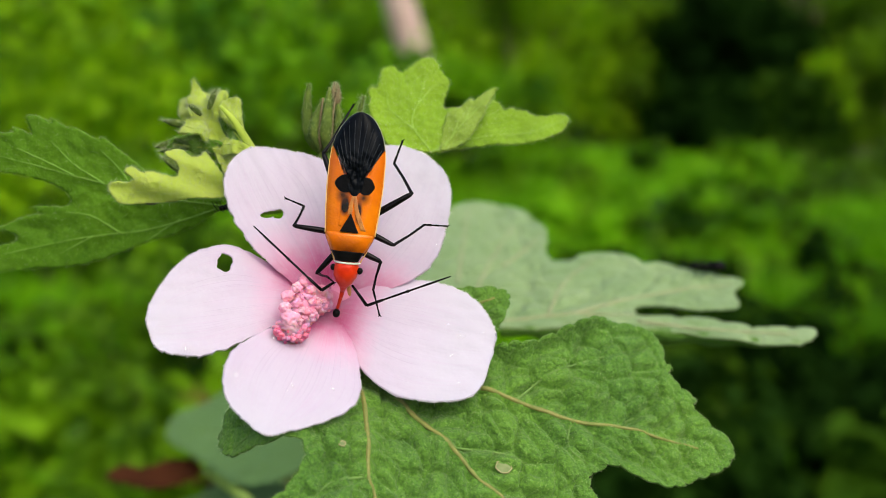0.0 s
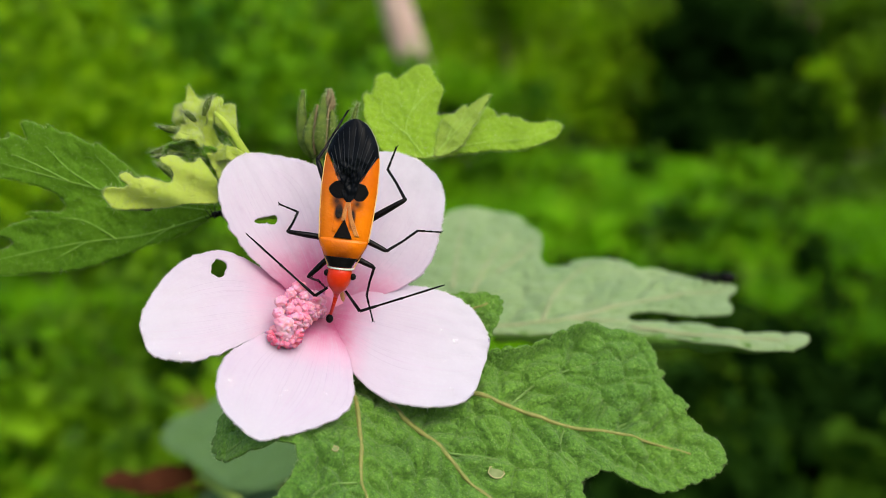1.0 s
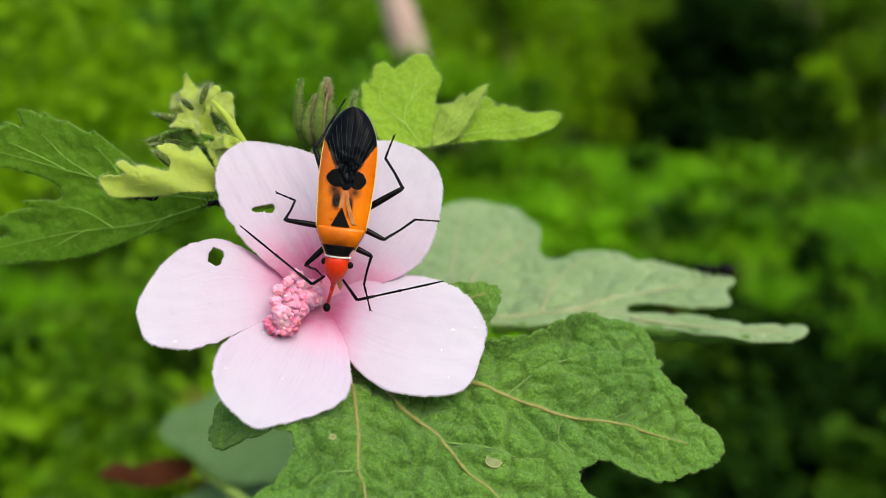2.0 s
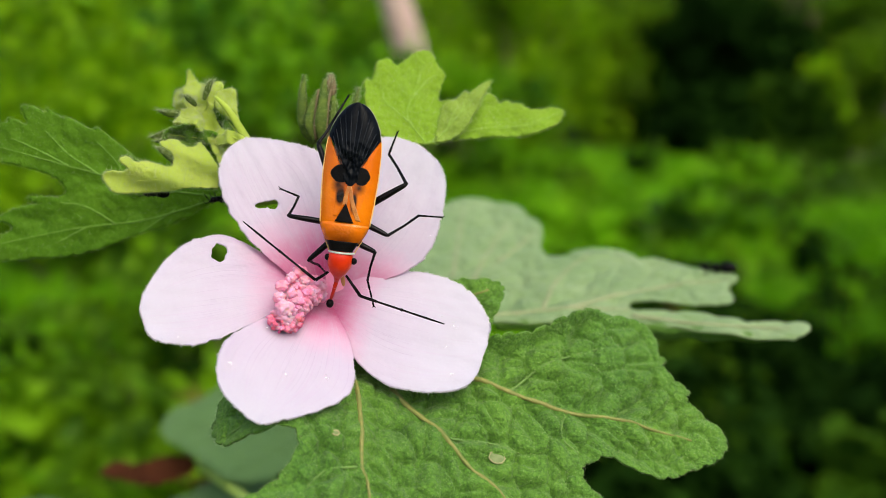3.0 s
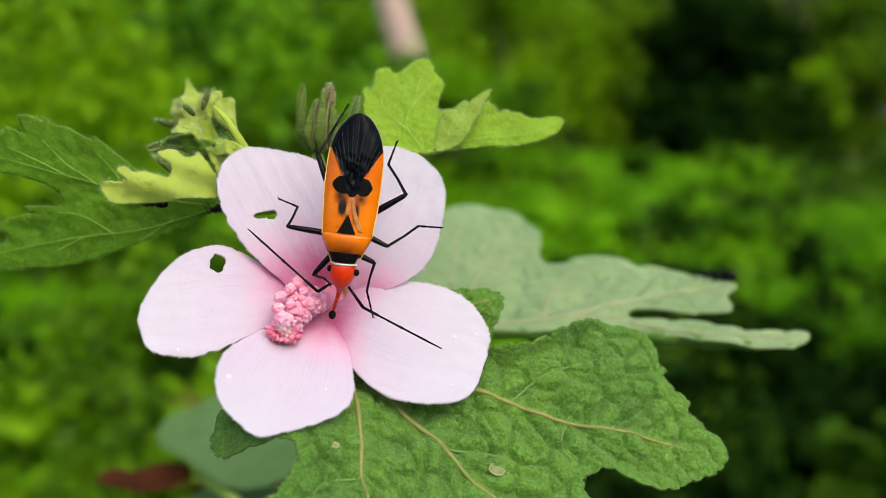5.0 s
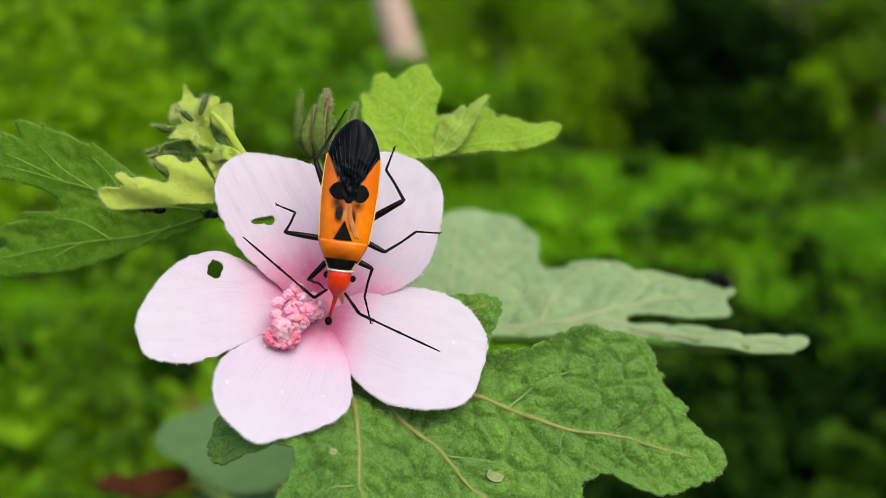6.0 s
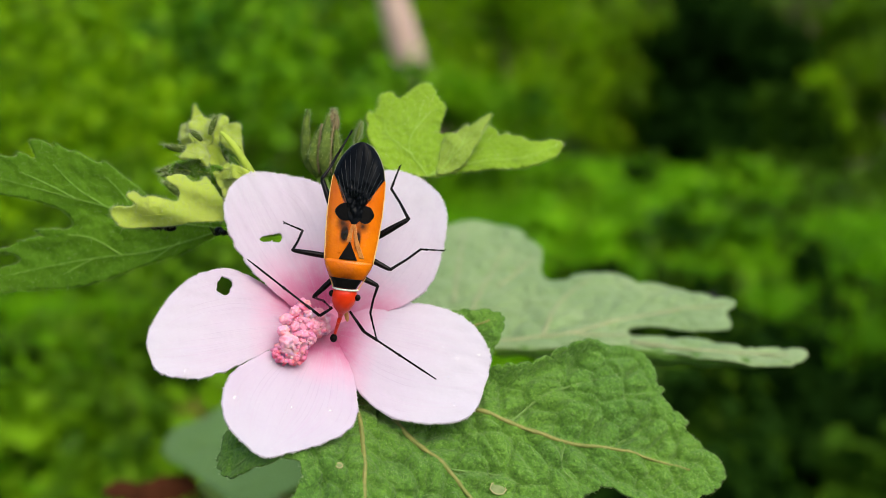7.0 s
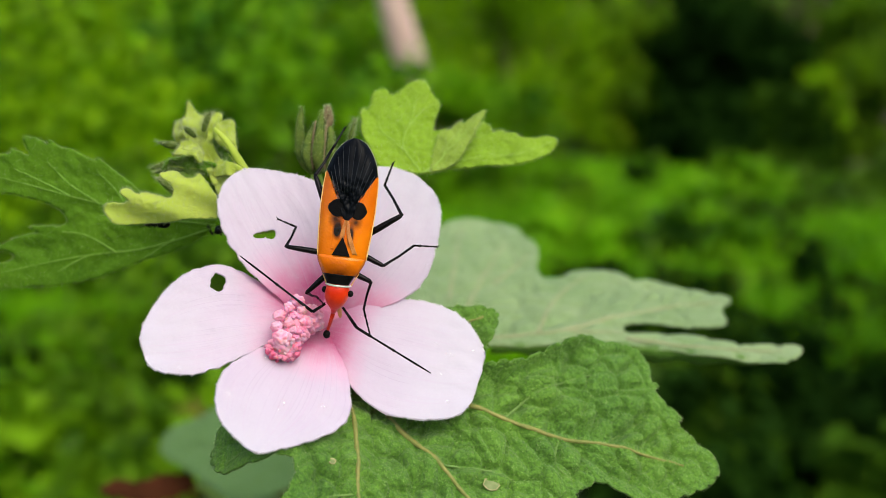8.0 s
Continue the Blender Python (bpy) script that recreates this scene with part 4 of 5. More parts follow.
rim = curve_points([(-10.9, 19.0, -3.0), (-10.3, 18.5, -2.6), (-9.5, 17.6, -2.5), (-8.75, 16.4, -2.7), (-8.0, 15.0, -3.3)], 6)
rim = part("folded_rim", tube(bmesh.new(), rim, [0.16 + 0.012 * k for k in range(len(rim))], 8), LEAF_SHOOT, plant, "pale swollen rim of the folded shoot leaf")
for i, (a, b, c, wide) in enumerate((((-13.6, 17.35, -3.2), (-15.0, 17.5, -3.0), (-16.1, 17.75, -3.0), 0.32), ((-13.3, 16.05, -3.2), (-15.2, 15.7, -3.0), (-16.8, 15.3, -3.0), 0.36), ((-13.3, 15.3, -3.0), (-15.2, 15.1, -2.9), (-16.4, 14.9, -2.9), 0.25),
                                     ((-14.2, 12.8, -2.6), (-15.2, 13.7, -2.6), (-16.1, 14.4, -2.6), 0.3), ((-12.6, 18.2, -2.8), (-13.1, 18.75, -2.4), (-13.6, 19.1, -2.4), 0.25), ((-12.0, 18.8, -3.2), (-11.6, 19.8, -3.0), (-11.2, 20.6, -3.0), 0.25))):
    sepal([a, b, c], wide, 0.3, plant, seed=70 + i, name="hairy_bract", fuzz=0.8)
# scars on the big leaf
for x, y, r in ((12.5, -10.05, 0.72), (-1.6, -9.75, 0.28)):
    frame_of = slope_frame((2.7, -2.2, 0.4), (-0.34, -0.64, -0.1))
    c = frame_of @ (Vector((x, y, blade_height(x, y) + 0.16)) * MM)
    bm = ball(bmesh.new(), c / MM, (r, r * 0.75, 0.035), slope_frame((0, 0, 0), (-0.34, -0.64, -0.1)).to_3x3().to_4x4(), 14, 0.2, x)
    scar = part("leaf_scar", bm, SCAR, plant, "small dry pale scar on the leaf")
    ring = [frame_of @ (Vector((x + r * math.cos(k * 0.48) * (1 + 0.08 * math.sin(3 * k)), y + 0.75 * r * math.sin(k * 0.48), blade_height(x, y) + 0.18)) * MM) / MM for k in range(14)]
    part("scar_rim", tube(bmesh.new(), ring, [0.05 + 0.015 * (k % 3) for k in range(14)], 6), SCAR_RIM, scar)

# lower leaves of the same plant, out of focus
lower = [(0, 0), (3, 9), (9, 15), (17, 16), (22, 13), (25, 11.5), (29, 9), (36, 5), (37, -2), (32, -6), (30, -9), (28, -12), (22, -17), (12, -15), (4, -9)]
lower_veins = [[(1, 0), (18, 2), (35, 2)], [(1, 0), (10, 8), (17, 14)], [(1, 0), (12, -7), (22, -14)]]
for i, (base, slope, turn, size) in enumerate((((-12.5, -31.0, -97), (0.1, -1.6, 0), 172, 0.96), ((-18.7, -47.3, -93), (0.0, -2.4, 0), 176, 0.74), ((-56, -56.3, -93), (0.0, -2.6, 0), 178, 1.08))):
    c, s = math.cos(radians(turn)), math.sin(radians(turn))
    spin = lambda row: [((x * c - y * s) * size, (x * s + y * c) * size) for x, y in row]
    lobed_leaf(plant, base, slope, spin(lower), [spin(v) for v in lower_veins], LEAF_LOW_SHADED, LEAF_LOW_SHADED, "pale green lobed lower leaf of the mallow", grid=1.2, tooth=0.4, hair=0, seed=40 + i)
    foot = Vector(base)
    part("stalk", tube(bmesh.new(), curve_points([foot, foot.lerp(Vector((4, -30, -30)), 0.5) + Vector((0, -3, -3)), Vector((4, -36 - 10 * i, -27)) + ground_way * 6], 6), [0.8] * 13, 8), STEM, plant)

withered = [(0, 0), (5, 4), (12, 5), (20, 3), (27, 5), (31, 1), (24, -2), (16, -5), (7, -4)]
lobed_leaf(plant, (-40, -39.5, -100), (-0.2, -0.9, 0), [(-x * 0.62, y * 0.62 - 0.12 * x) for x, y in withered], [[(0, 0), (-9, -2.4), (-17, -4)]], LITTER, LITTER, "withered red-brown leaf hanging low on the plant", grid=1.2, tooth=0.5, relief=0.8, hair=0, seed=51)
part("stalk", tube(bmesh.new(), curve_points([(-40, -39.5, -100), (-18, -44, -70), (4, -64, -30)], 6), [0.8] * 13, 8), STEM, plant)

# dew
drops = ((p_right, 0.55, -0.05, 0.30), (p_right, 0.52, -0.35, 0.16), (p_right, 0.60, -0.75, 0.2), (p_right, 0.46, 0.1, 0.14), (p_right, 0.12, 0.5, 0.18), (p_low, 0.14, -0.45, 0.30), (p_low, 0.22, -0.5, 0.26), (p_low, 0.24, -0.7, 0.16),
         (p_low, 0.42, 0.05, 0.2), (p_low, 0.46, 0.02, 0.16), (p_low, 0.5, -0.8, 0.26), (p_low, 0.36, 0.6, 0.2), (p_left, 0.6, 0.85, 0.26), (p_right_up, 0.35, -0.92, 0.18), (p_right, 0.72, 0.2, 0.15))
for place, q, t, r in drops:
    p, e = place(q, t), 0.01
    a, b = place(q + e, t) - p, place(q, t + e) - p
    n = b.cross(a).normalized()
    n = n if n.z > 0 else -n
    bm = ball(bmesh.new(), (0, 0, 0), (r * 1.8, r * 1.6, r * 1.3), None, 20, 0.12, q * 9)
    me = bpy.data.meshes.new("water_drop")
    bm.to_mesh(me)
    bm.free()
    me.shade_smooth()
    me.materials.append(WATER)
    d = tagged(new("water_drop", me), "clear round water drop lying on a pink petal", "water drop", "dew on the flower")
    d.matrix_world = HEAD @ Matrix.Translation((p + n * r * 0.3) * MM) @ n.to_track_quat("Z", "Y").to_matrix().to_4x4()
    d.visible_shadow = False


# ---- the cotton stainer bug ----
BUG = pose(1.44 * MM, 4.75 * MM, 3.0 * MM, 0, 0, -7)          # on the flower head; y runs to its tail, z up from its back
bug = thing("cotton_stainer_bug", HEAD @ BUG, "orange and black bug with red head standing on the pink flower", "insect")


def wing_half(y):
    rows = ((2.2, 2.05), (4.5, 2.25), (6.6, 2.35), (8.6, 2.32), (9.6, 2.24), (10.55, 2.02), (11.3, 1.68), (11.9, 1.30), (12.3, 0.96), (12.52, 0.64), (12.64, 0.3))
    for (a, wa), (b, wb) in zip(rows, rows[1:]):
        if y <= b:
            k = max(0, (y - a) / (b - a))
            return wa + (wb - wa) * k
    return 0.3


def back(x, y):
    """Height of the insect's back over its middle plane."""
    w = wing_half(y) + 0.05
    crown = 1.35 - 0.05 * max(0, y - 9) ** 1.3 - 0.035 * max(0, 3.5 - y)
    return crown * max(0.0, 1 - (abs(x) / w) ** 2.6) ** 0.62 * 0.8 + 0.16


def shell(name, y0, y1, left, right, lift, material, label="", rows=40, cols=22, thick=0.09, surface=back, parent=None):
    """A plate that lies on the back between two side lines."""
    bm = bmesh.new()
    grid = []
    for i in range(rows + 1):
        y = y0 + (y1 - y0) * i / rows
        a, b = left(y), right(y)
        grid.append([bm.verts.new(Vector((a + (b - a) * j / cols, y, surface(a + (b - a) * j / cols, y) + lift)) * MM) for j in range(cols + 1)])
    for i in range(rows):
        for j in range(cols):
            bm.faces.new((grid[i][j], grid[i][j + 1], grid[i + 1][j + 1], grid[i + 1][j]))
    return solid(part(name, bm, material, parent or bug, label), thick * MM)


def line_of(*pts):
    def at(y):
        for (ya, xa), (yb, xb) in zip(pts, pts[1:]):
            if y <= yb:
                return xa + (xb - xa) * max(0, (y - ya) / (yb - ya))
        return pts[-1][1]
    return at


# body under the wings
bm = bmesh.new()
tube(bm, [(0, 0.2, -0.5), (0, 1.2, -0.55), (0, 2.4, -0.6), (0, 5, -0.55), (0, 8, -0.5), (0, 10.3, -0.35), (0, 11.6, -0.2), (0, 12.3, -0.1)], [0.8, 1.25, 1.6, 1.85, 1.9, 1.6, 1.0, 0.3], 18)
for v in bm.verts:
    v.co.z *= 0.62
part("abdomen", bm, BELLY, bug, "red belly with pale bands")
# fore wings: the leathery orange part, left and right, then the black membrane on top
shell("wing_left", 2.3, 9.75, lambda y: -wing_half(y), lambda y: line_of((2.3, -0.15), (4.4, -0.05), (5.6, 0.0), (7.2, -0.85), (9.75, -2.18))(y), 0.0, ORANGE, "orange leathery fore wing with a black spot")
shell("wing_right", 2.3, 9.75, lambda y: line_of((2.3, 0.15), (4.4, 0.05), (5.6, 0.0), (7.2, 0.9), (9.6, 2.18))(y), lambda y: wing_half(y), 0.03, ORANGE, "orange leathery fore wing with a black spot")
def membrane_top(x, y):
    """The membrane is ribbed like a fan and puckered where it leaves the leathery wing."""
    fan = math.atan2(x - 0.1, y - 5.0)
    ribs = 0.055 * abs(math.sin(fan * 17)) * max(0.0, min(1.0, (y - 7.8) / 1.5)) * max(0.0, min(1.0, (12.4 - y) / 1.2))
    pucker = noise.noise(Vector((x * 2.0 + 0.6 * y, y * 1.1, 3))) + 0.5 * noise.noise(Vector((x * 4.5, y * 2.4, 8)))
    return back(x, y) + ribs + 0.30 * pucker * math.exp(-(((y - 7.7) / 1.15) ** 2)) * max(0.0, 1 - (x / 2.2) ** 2)


shell("wing_membrane", 5.6, 12.64, lambda y: max(-wing_half(y), line_of((5.6, -0.05), (6.1, -0.45), (7.2, -0.61), (7.7, -0.82), (8.84, -1.51), (9.64, -2.12), (10, -2.4), (13, -4))(y)), lambda y: min(wing_half(y), line_of((5.6, 0.3), (6.1, 0.72), (7.3, 0.87), (7.72, 1.06), (8.57, 1.59), (9.57, 2.15), (9.9, 2.4), (13, 4))(y)), 0.10, MEMBRANE, "glossy black wing membrane with fan-like ribs", 130, 90, surface=membrane_top)
for i in range(11):
    fan = 0.34 * (i - 5) / 5
    pts = [(0.1 + math.sin(fan * 1.15) * d, 5.0 + math.cos(fan) * d) for d in [2.9 + 0.5 * k for k in range(9)]]
    pts = [(x, y, membrane_top(x, y) + 0.10) for x, y in pts if y < 12.1 and abs(x) < wing_half(y) - 0.25]
    part("membrane_rib", tube(bmesh.new(), pts, [0.04 * (1 - 0.08 * j) for j in range(len(pts))], 5), MEMBRANE_VEIN, bug)
for cx, cy, rx, ry in ((-0.72, 6.58, 0.85, 0.76), (1.02, 6.5, 0.68, 0.76)):
    shell("wing_spot", cy - ry, cy + ry, lambda y: cx - rx * math.sqrt(max(0.0, 1 - ((y - cy) / ry) ** 2)) * (1 + 0.08 * math.sin(5 * y)), lambda y: cx + rx * math.sqrt(max(0.0, 1 - ((y - cy) / ry) ** 2)) * (1 + 0.06 * math.sin(7 * y)), 0.07, BLACK, "round black wing spot", 22, 16, 0.04)
shell("scutellum", 2.55, 4.1, lambda y: -0.78 * (4.15 - y) / 1.6, lambda y: 0.80 * (4.15 - y) / 1.6, 0.16, BLACK, "black triangular shield", 16, 12)
shell("clavus", 3.0, 5.8, line_of((3.0, -0.95), (4.4, -0.9), (5.2, -0.45), (5.8, -0.15)), line_of((3.0, -0.70), (4.0, -0.2), (5.2, -0.1), (5.8, 0.0)), 0.07, ORANGE, "", 18, 8, 0.05)
shell("clavus", 2.75, 5.8, line_of((2.75, 0.98), (3.4, 0.65), (4.5, 0.25), (5.8, 0.10)), line_of((2.75, 1.38), (3.4, 1.08), (4.5, 0.60), (5.8, 0.28)), 0.075, TAN, "tan wing seam", 20, 6, 0.03)
shell("clavus", 4.0, 5.85, line_of((4.0, -0.30), (5.0, -0.2), (5.85, 0.0)), line_of((4.0, 0.1), (5.0, 0.12), (5.85, 0.2)), 0.07, TAN, "tan wing seam", 16, 6, 0.03)
for side in (-1, 1):
    pts = [(side * (wing_half(y) + 0.02), y, back(wing_half(y), y) - 0.02) for y in [2.4 + 0.36 * i for i in range(21)]]
    part("wing_rim", tube(bmesh.new(), pts, [0.075 - 0.0012 * i for i in range(21)], 6), RIM, bug, "pale orange wing edge")
    pts = [(side * (wing_half(y) + 0.01), y, back(wing_half(y), y)) for y in [9.6 + 0.19 * i for i in range(17)]]
    part("membrane_rim", tube(bmesh.new(), pts, [0.035] * 17, 6), PALE_EDGE, bug, "thin pale edge of the membrane")


# pronotum, collar, head
def neck_half(y):
    return line_of((-0.1, 1.02), (0.3, 1.15), (1.1, 1.58), (2.0, 2.02), (2.35, 2.10), (2.55, 2.0))(y)


def neck(x, y):
    w = neck_half(y) + 0.04
    crown = 1.0 + 0.28 * math.sin(min(1, max(0, (y + 0.1) / 2.4)) * 1.9)
    return crown * max(0.0, 1 - (abs(x) / w) ** 2.4) ** 0.55 * 0.85 + 0.18 - (0.0 if y < 2.3 else 0.5 * (y - 2.3))


shell("pronotum", 0.85, 2.62, lambda y: -neck_half(y), neck_half, 0.08, ORANGE, "orange neck plate", 26, 24, surface=neck)
shell("pronotum_band", 0.12, 0.95, lambda y: -neck_half(y) + 0.12, lambda y: neck_half(y) - 0.12, 0.10, BLACK, "black band behind the collar", 14, 20, surface=neck)
pts = [(1.08 * math.sin(a), 0.06 - 0.10 * math.cos(a), 1.06 * math.cos(a) * 0.93 + 0.06) for a in [radians(-88 + 11 * i) for i in range(17)]]
part("collar", tube(bmesh.new(), pts, [0.085] * 17, 8), WHITE, bug, "white collar ring")
for side in (-1, 1):
    pts = [(side * (neck_half(y) + 0.02), y, 0.2) for y in [0.0 + 0.2 * i for i in range(7)]]
    part("neck_rim", tube(bmesh.new(), pts, [0.065 - 0.006 * i for i in range(7)], 6), RIM, bug, "white neck edge")
bm = bmesh.new()
tube(bm, [(0, 0.15, 0.0), (-0.02, -0.15, 0.02), (-0.05, -0.6, 0.0), (-0.10, -1.05, -0.12), (-0.15, -1.5, -0.34), (-0.19, -1.85, -0.6), (-0.24, -2.15, -0.85), (-0.30, -2.5, -1.12)], [0.85, 1.02, 1.08, 1.02, 0.80, 0.52, 0.30, 0.2], 20)
head = part("head", bm, RED, bug, "glossy red head")
for side in (-1, 1):
    part("eye", ball(bmesh.new(), (side * 1.12, -0.55 - 0.06 * side, 0.16), (0.27, 0.3, 0.3), None, 14), BLACK, head, "bulging black eye")
part("rostrum", ball(tube(bmesh.new(), [(-0.28, -2.4, -1.08), (-0.48, -3.2, -1.75), (-0.74, -4.15, -2.5)], [0.2, 0.17, 0.14], 8), (-0.4, -2.9, -1.5), (0.17, 0.3, 0.2)), RED, head, "thin red sucking beak")
part("beak_tip", ball(bmesh.new(), (-0.84, -4.62, -2.85), (0.34, 0.4, 0.36), None, 12), BLACK, head, "black beak tip")
part("lip", ball(bmesh.new(), (0.26, -2.35, -1.0), (0.2, 0.66, 0.14), Euler((0.5, 0, 0.2)).to_matrix().to_4x4(), 12), AMBER, head, "amber lip flap")


def to_bug(p):
    """From millimetres on the flower head to metres on the insect."""
    return BUG.inverted() @ (Vector(p) * MM)


def limb(name, joints, sizes, label):
    """A leg of femur, tibia and tarsus; joints in millimetres on the flower head."""
    a, b, c, d = [to_bug(p) / MM for p in joints]
    o = a.copy()
    a, b, c, d = a - o, b - o, c - o, d - o
    bm = bmesh.new()
    tube(bm, [a, a.lerp(b, 0.25), a.lerp(b, 0.6), a.lerp(b, 0.95), b], [sizes * k for k in (1.0, 1.25, 1.2, 0.9, 0.6)], 9)
    leg = part(name, bm, LEG, bug, label, m=Matrix.Translation(o * MM))
    bm = bmesh.new()
    bow = (c - b).cross(Vector((0, 0, 1))).normalized() * 0.06
    tube(bm, [b, b.lerp(c, 0.06), b.lerp(c, 0.5) + bow, c], [sizes * k for k in (0.7, 0.62, 0.5, 0.55)], 7)
    spine_rng = random.Random(len(name))
    for i in range(9):
        q = b.lerp(c, 0.2 + 0.08 * i)
        w = Vector((spine_rng.gauss(0, 1), spine_rng.gauss(0, 1), spine_rng.gauss(0, 1))).normalized()
        tube(bm, [q, q + w * 0.2], [0.03, 0.01], 4)
    part("tibia", bm, LEG, leg)
    bm = bmesh.new()
    tube(bm, [c, c.lerp(d, 0.3), c.lerp(d, 0.34), c.lerp(d, 0.62), c.lerp(d, 0.66), d], [sizes * k for k in (0.42, 0.5, 0.32, 0.46, 0.3, 0.4)], 6)
    e = (d - c).normalized()
    s = e.orthogonal().normalized()
    for k in (-1, 1):
        tube(bm, [d, d + e * 0.14 + s * 0.12 * k, d + e * 0.2 + s * 0.24 * k], [0.06, 0.045, 0.015], 5)
    part("foot", bm, LEG, leg)
    return leg


legs = [
    limb("hind_leg", ((2.6, 8.2, 2.2), (6.9, 10.6, 2.5), (5.2, 13.5, -0.6), (5.9, 15.6, -1.7)), 0.245, "black jointed hind leg"),
    limb("middle_leg", ((2.2, 7.8, 2.2), (5.3, 6.2, 2.5), (7.9, 8.0, 0.4), (9.9, 7.9, -1.0)), 0.215, "black jointed middle leg"),
    limb("front_leg", ((2.0, 5.9, 2.2), (4.2, 4.8, 2.2), (3.4, 2.3, 0.5), (3.9, 0.1, 0.2)), 0.215, "black jointed front leg"),
    limb("hind_leg", ((0.9, 9.6, 2.2), (-0.8, 14.2, 1.4), (0.5, 16.6, 0.2), (1.6, 18.7, -0.6)), 0.245, "black jointed hind leg"),
    limb("middle_leg", ((1.0, 7.2, 2.2), (-3.2, 7.9, 2.4), (-2.7, 9.7, 0.2), (-4.4, 10.4, -0.4)), 0.215, "black jointed middle leg"),
    limb("front_leg", ((0.9, 6.2, 2.2), (-1.7, 4.4, 2.4), (-1.2, 3.9, 0.4), (-0.9, 3.2, -1.0)), 0.215, "black jointed front leg"),
]


def antenna(base, joint, length, label):
    """The fixed first joint of an antenna, and the lash that swings on it; the lash runs along its own x."""
    a, b = to_bug(base) / MM, to_bug(joint) / MM
    scape = part("antenna_base", tube(bmesh.new(), [a, a.lerp(b, 0.5), b], [0.1, 0.13, 0.15], 8), LEG, head)
    bm = bmesh.new()
    tube(bm, [(0, 0, 0), (length * 0.18, 0, 0.02), (length * 0.2, 0, 0.02), (length * 0.47, 0, 0.06), (length * 0.49, 0, 0.06), (length * 0.51, 0, 0.06), (length * 0.8, 0, 0.03), (length, 0, 0)],
         [0.13, 0.13, 0.09, 0.10, 0.15, 0.085, 0.10, 0.05], 8)
    lash = part("antenna", bm, LEG, bug, label)
    lash.matrix_basis = Matrix.Translation(b * MM)
    return lash


lash_right = antenna((1.7, 2.8, 2.2), (2.9, 1.0, 1.9), 7.7, "long thin black antenna")
lash_left = antenna((0.2, 3.1, 2.2), (-0.9, 2.4, 2.3), 8.2, "long thin black antenna")


# ---- ants ----
def build_ant(size):
    ant = thing("black_ant", Matrix(), "tiny black ant crawling on the mallow plant", "ant", "ants on the plant")
    part("abdomen", ball(bmesh.new(), (-0.9 * size, 0, 0.55 * size), (0.65 * size, 0.45 * size, 0.42 * size), None, 12), BLACK, ant)
    part("thorax", ball(bmesh.new(), (0.05 * size, 0, 0.5 * size), (0.5 * size, 0.26 * size, 0.26 * size), None, 10), BLACK, ant)
    part("head", ball(bmesh.new(), (0.8 * size, 0, 0.5 * size), (0.36 * size, 0.33 * size, 0.28 * size), None, 10), BLACK, ant)
    for s in (-1, 1):
        for k in (-1, 0, 1):
            part("leg", tube(bmesh.new(), [(0.2 * k * size, 0.1 * s * size, 0.45 * size), ((0.3 + 0.2 * abs(k)) * k * size, 0.6 * s * size, 0.8 * size), (0.8 * k * size, 1.0 * s * size, 0)], [0.07 * size, 0.055 * size, 0.035 * size], 5), BLACK, ant)
        part("feeler", tube(bmesh.new(), [(1.1 * size, 0.1 * s * size, 0.6 * size), (1.5 * size, 0.4 * s * size, 0.8 * size), (1.9 * size, 0.35 * s * size, 0.5 * size)], [0.045 * size, 0.04 * size, 0.025 * size], 5), BLACK, ant)
    return ant


ant_far, ant_under, ant_petal, ant_top = build_ant(1.75), build_ant(0.85), build_ant(1.0), build_ant(0.8)


# ---- the meadow behind ----
def mesh_thing(name, verts, faces, material, parent=None, label="", category="", kind="", smooth=True):
    me = bpy.data.meshes.new(name)
    me.from_pydata([tuple(v) for v in verts], [], faces)
    me.materials.append(material)
    if smooth:
        me.shade_smooth()
    ob = new(name, me)
    ob.parent = parent
    return tagged(ob, label, category, kind=kind)


def lie(x, y):
    """Height of the ground."""
    return 0.035 * noise.noise(Vector((x * 0.5, y * 0.5, 0))) + 0.01 * noise.noise(Vector((x * 2.3, y * 2.3, 4)))


near = [-3 + 0.15 * i for i in range(41)]
xs = [-900, -300, -90, -30, -12, -6] + near + [6, 12, 30, 90, 300, 900]
ys = [-900, -300, -90, -30, -10, -4] + [-1 + 0.2 * i for i in range(51)] + [14, 22, 45, 120, 400, 900]
verts = [(x, y, lie(x, y)) for y in ys for x in xs]
w = len(xs)
mesh_thing("ground", verts, [(r * w + c, r * w + c + 1, (r + 1) * w + c + 1, (r + 1) * w + c) for r in range(len(ys) - 1) for c in range(w - 1)], SOIL, None, "brown soil with mossy green patches", "ground", "structure")


def grass(name, count, place, height, width, material, seed, label):
    r = np.random.default_rng(seed)
    verts, faces = [], []
    for i in range(count):
        x, y = place(r)
        h, wd, a = r.uniform(*height) * min(1.0, 2.8 / max(abs(y), 0.5)), r.uniform(*width), r.uniform(0, 6.283)
        lean = r.normal(0, 0.35, 2) * h
        c, s, z, n = math.cos(a) * wd, math.sin(a) * wd, lie(x, y) - 0.01, len(verts)
        mx, my = x + lean[0] * 0.3, y + lean[1] * 0.3
        verts += [(x - c, y - s, z), (x + c, y + s, z), (mx - c * 0.8, my - s * 0.8, z + h * 0.55), (mx + c * 0.8, my + s * 0.8, z + h * 0.55), (x + lean[0], y + lean[1], z + h)]
        faces += [(n, n + 1, n + 3, n + 2), (n + 2, n + 3, n + 4)]
    return mesh_thing(name, verts, faces, material, None, label, "grass", "stuff", False)


tufts = np.random.default_rng(77).random((700, 2))


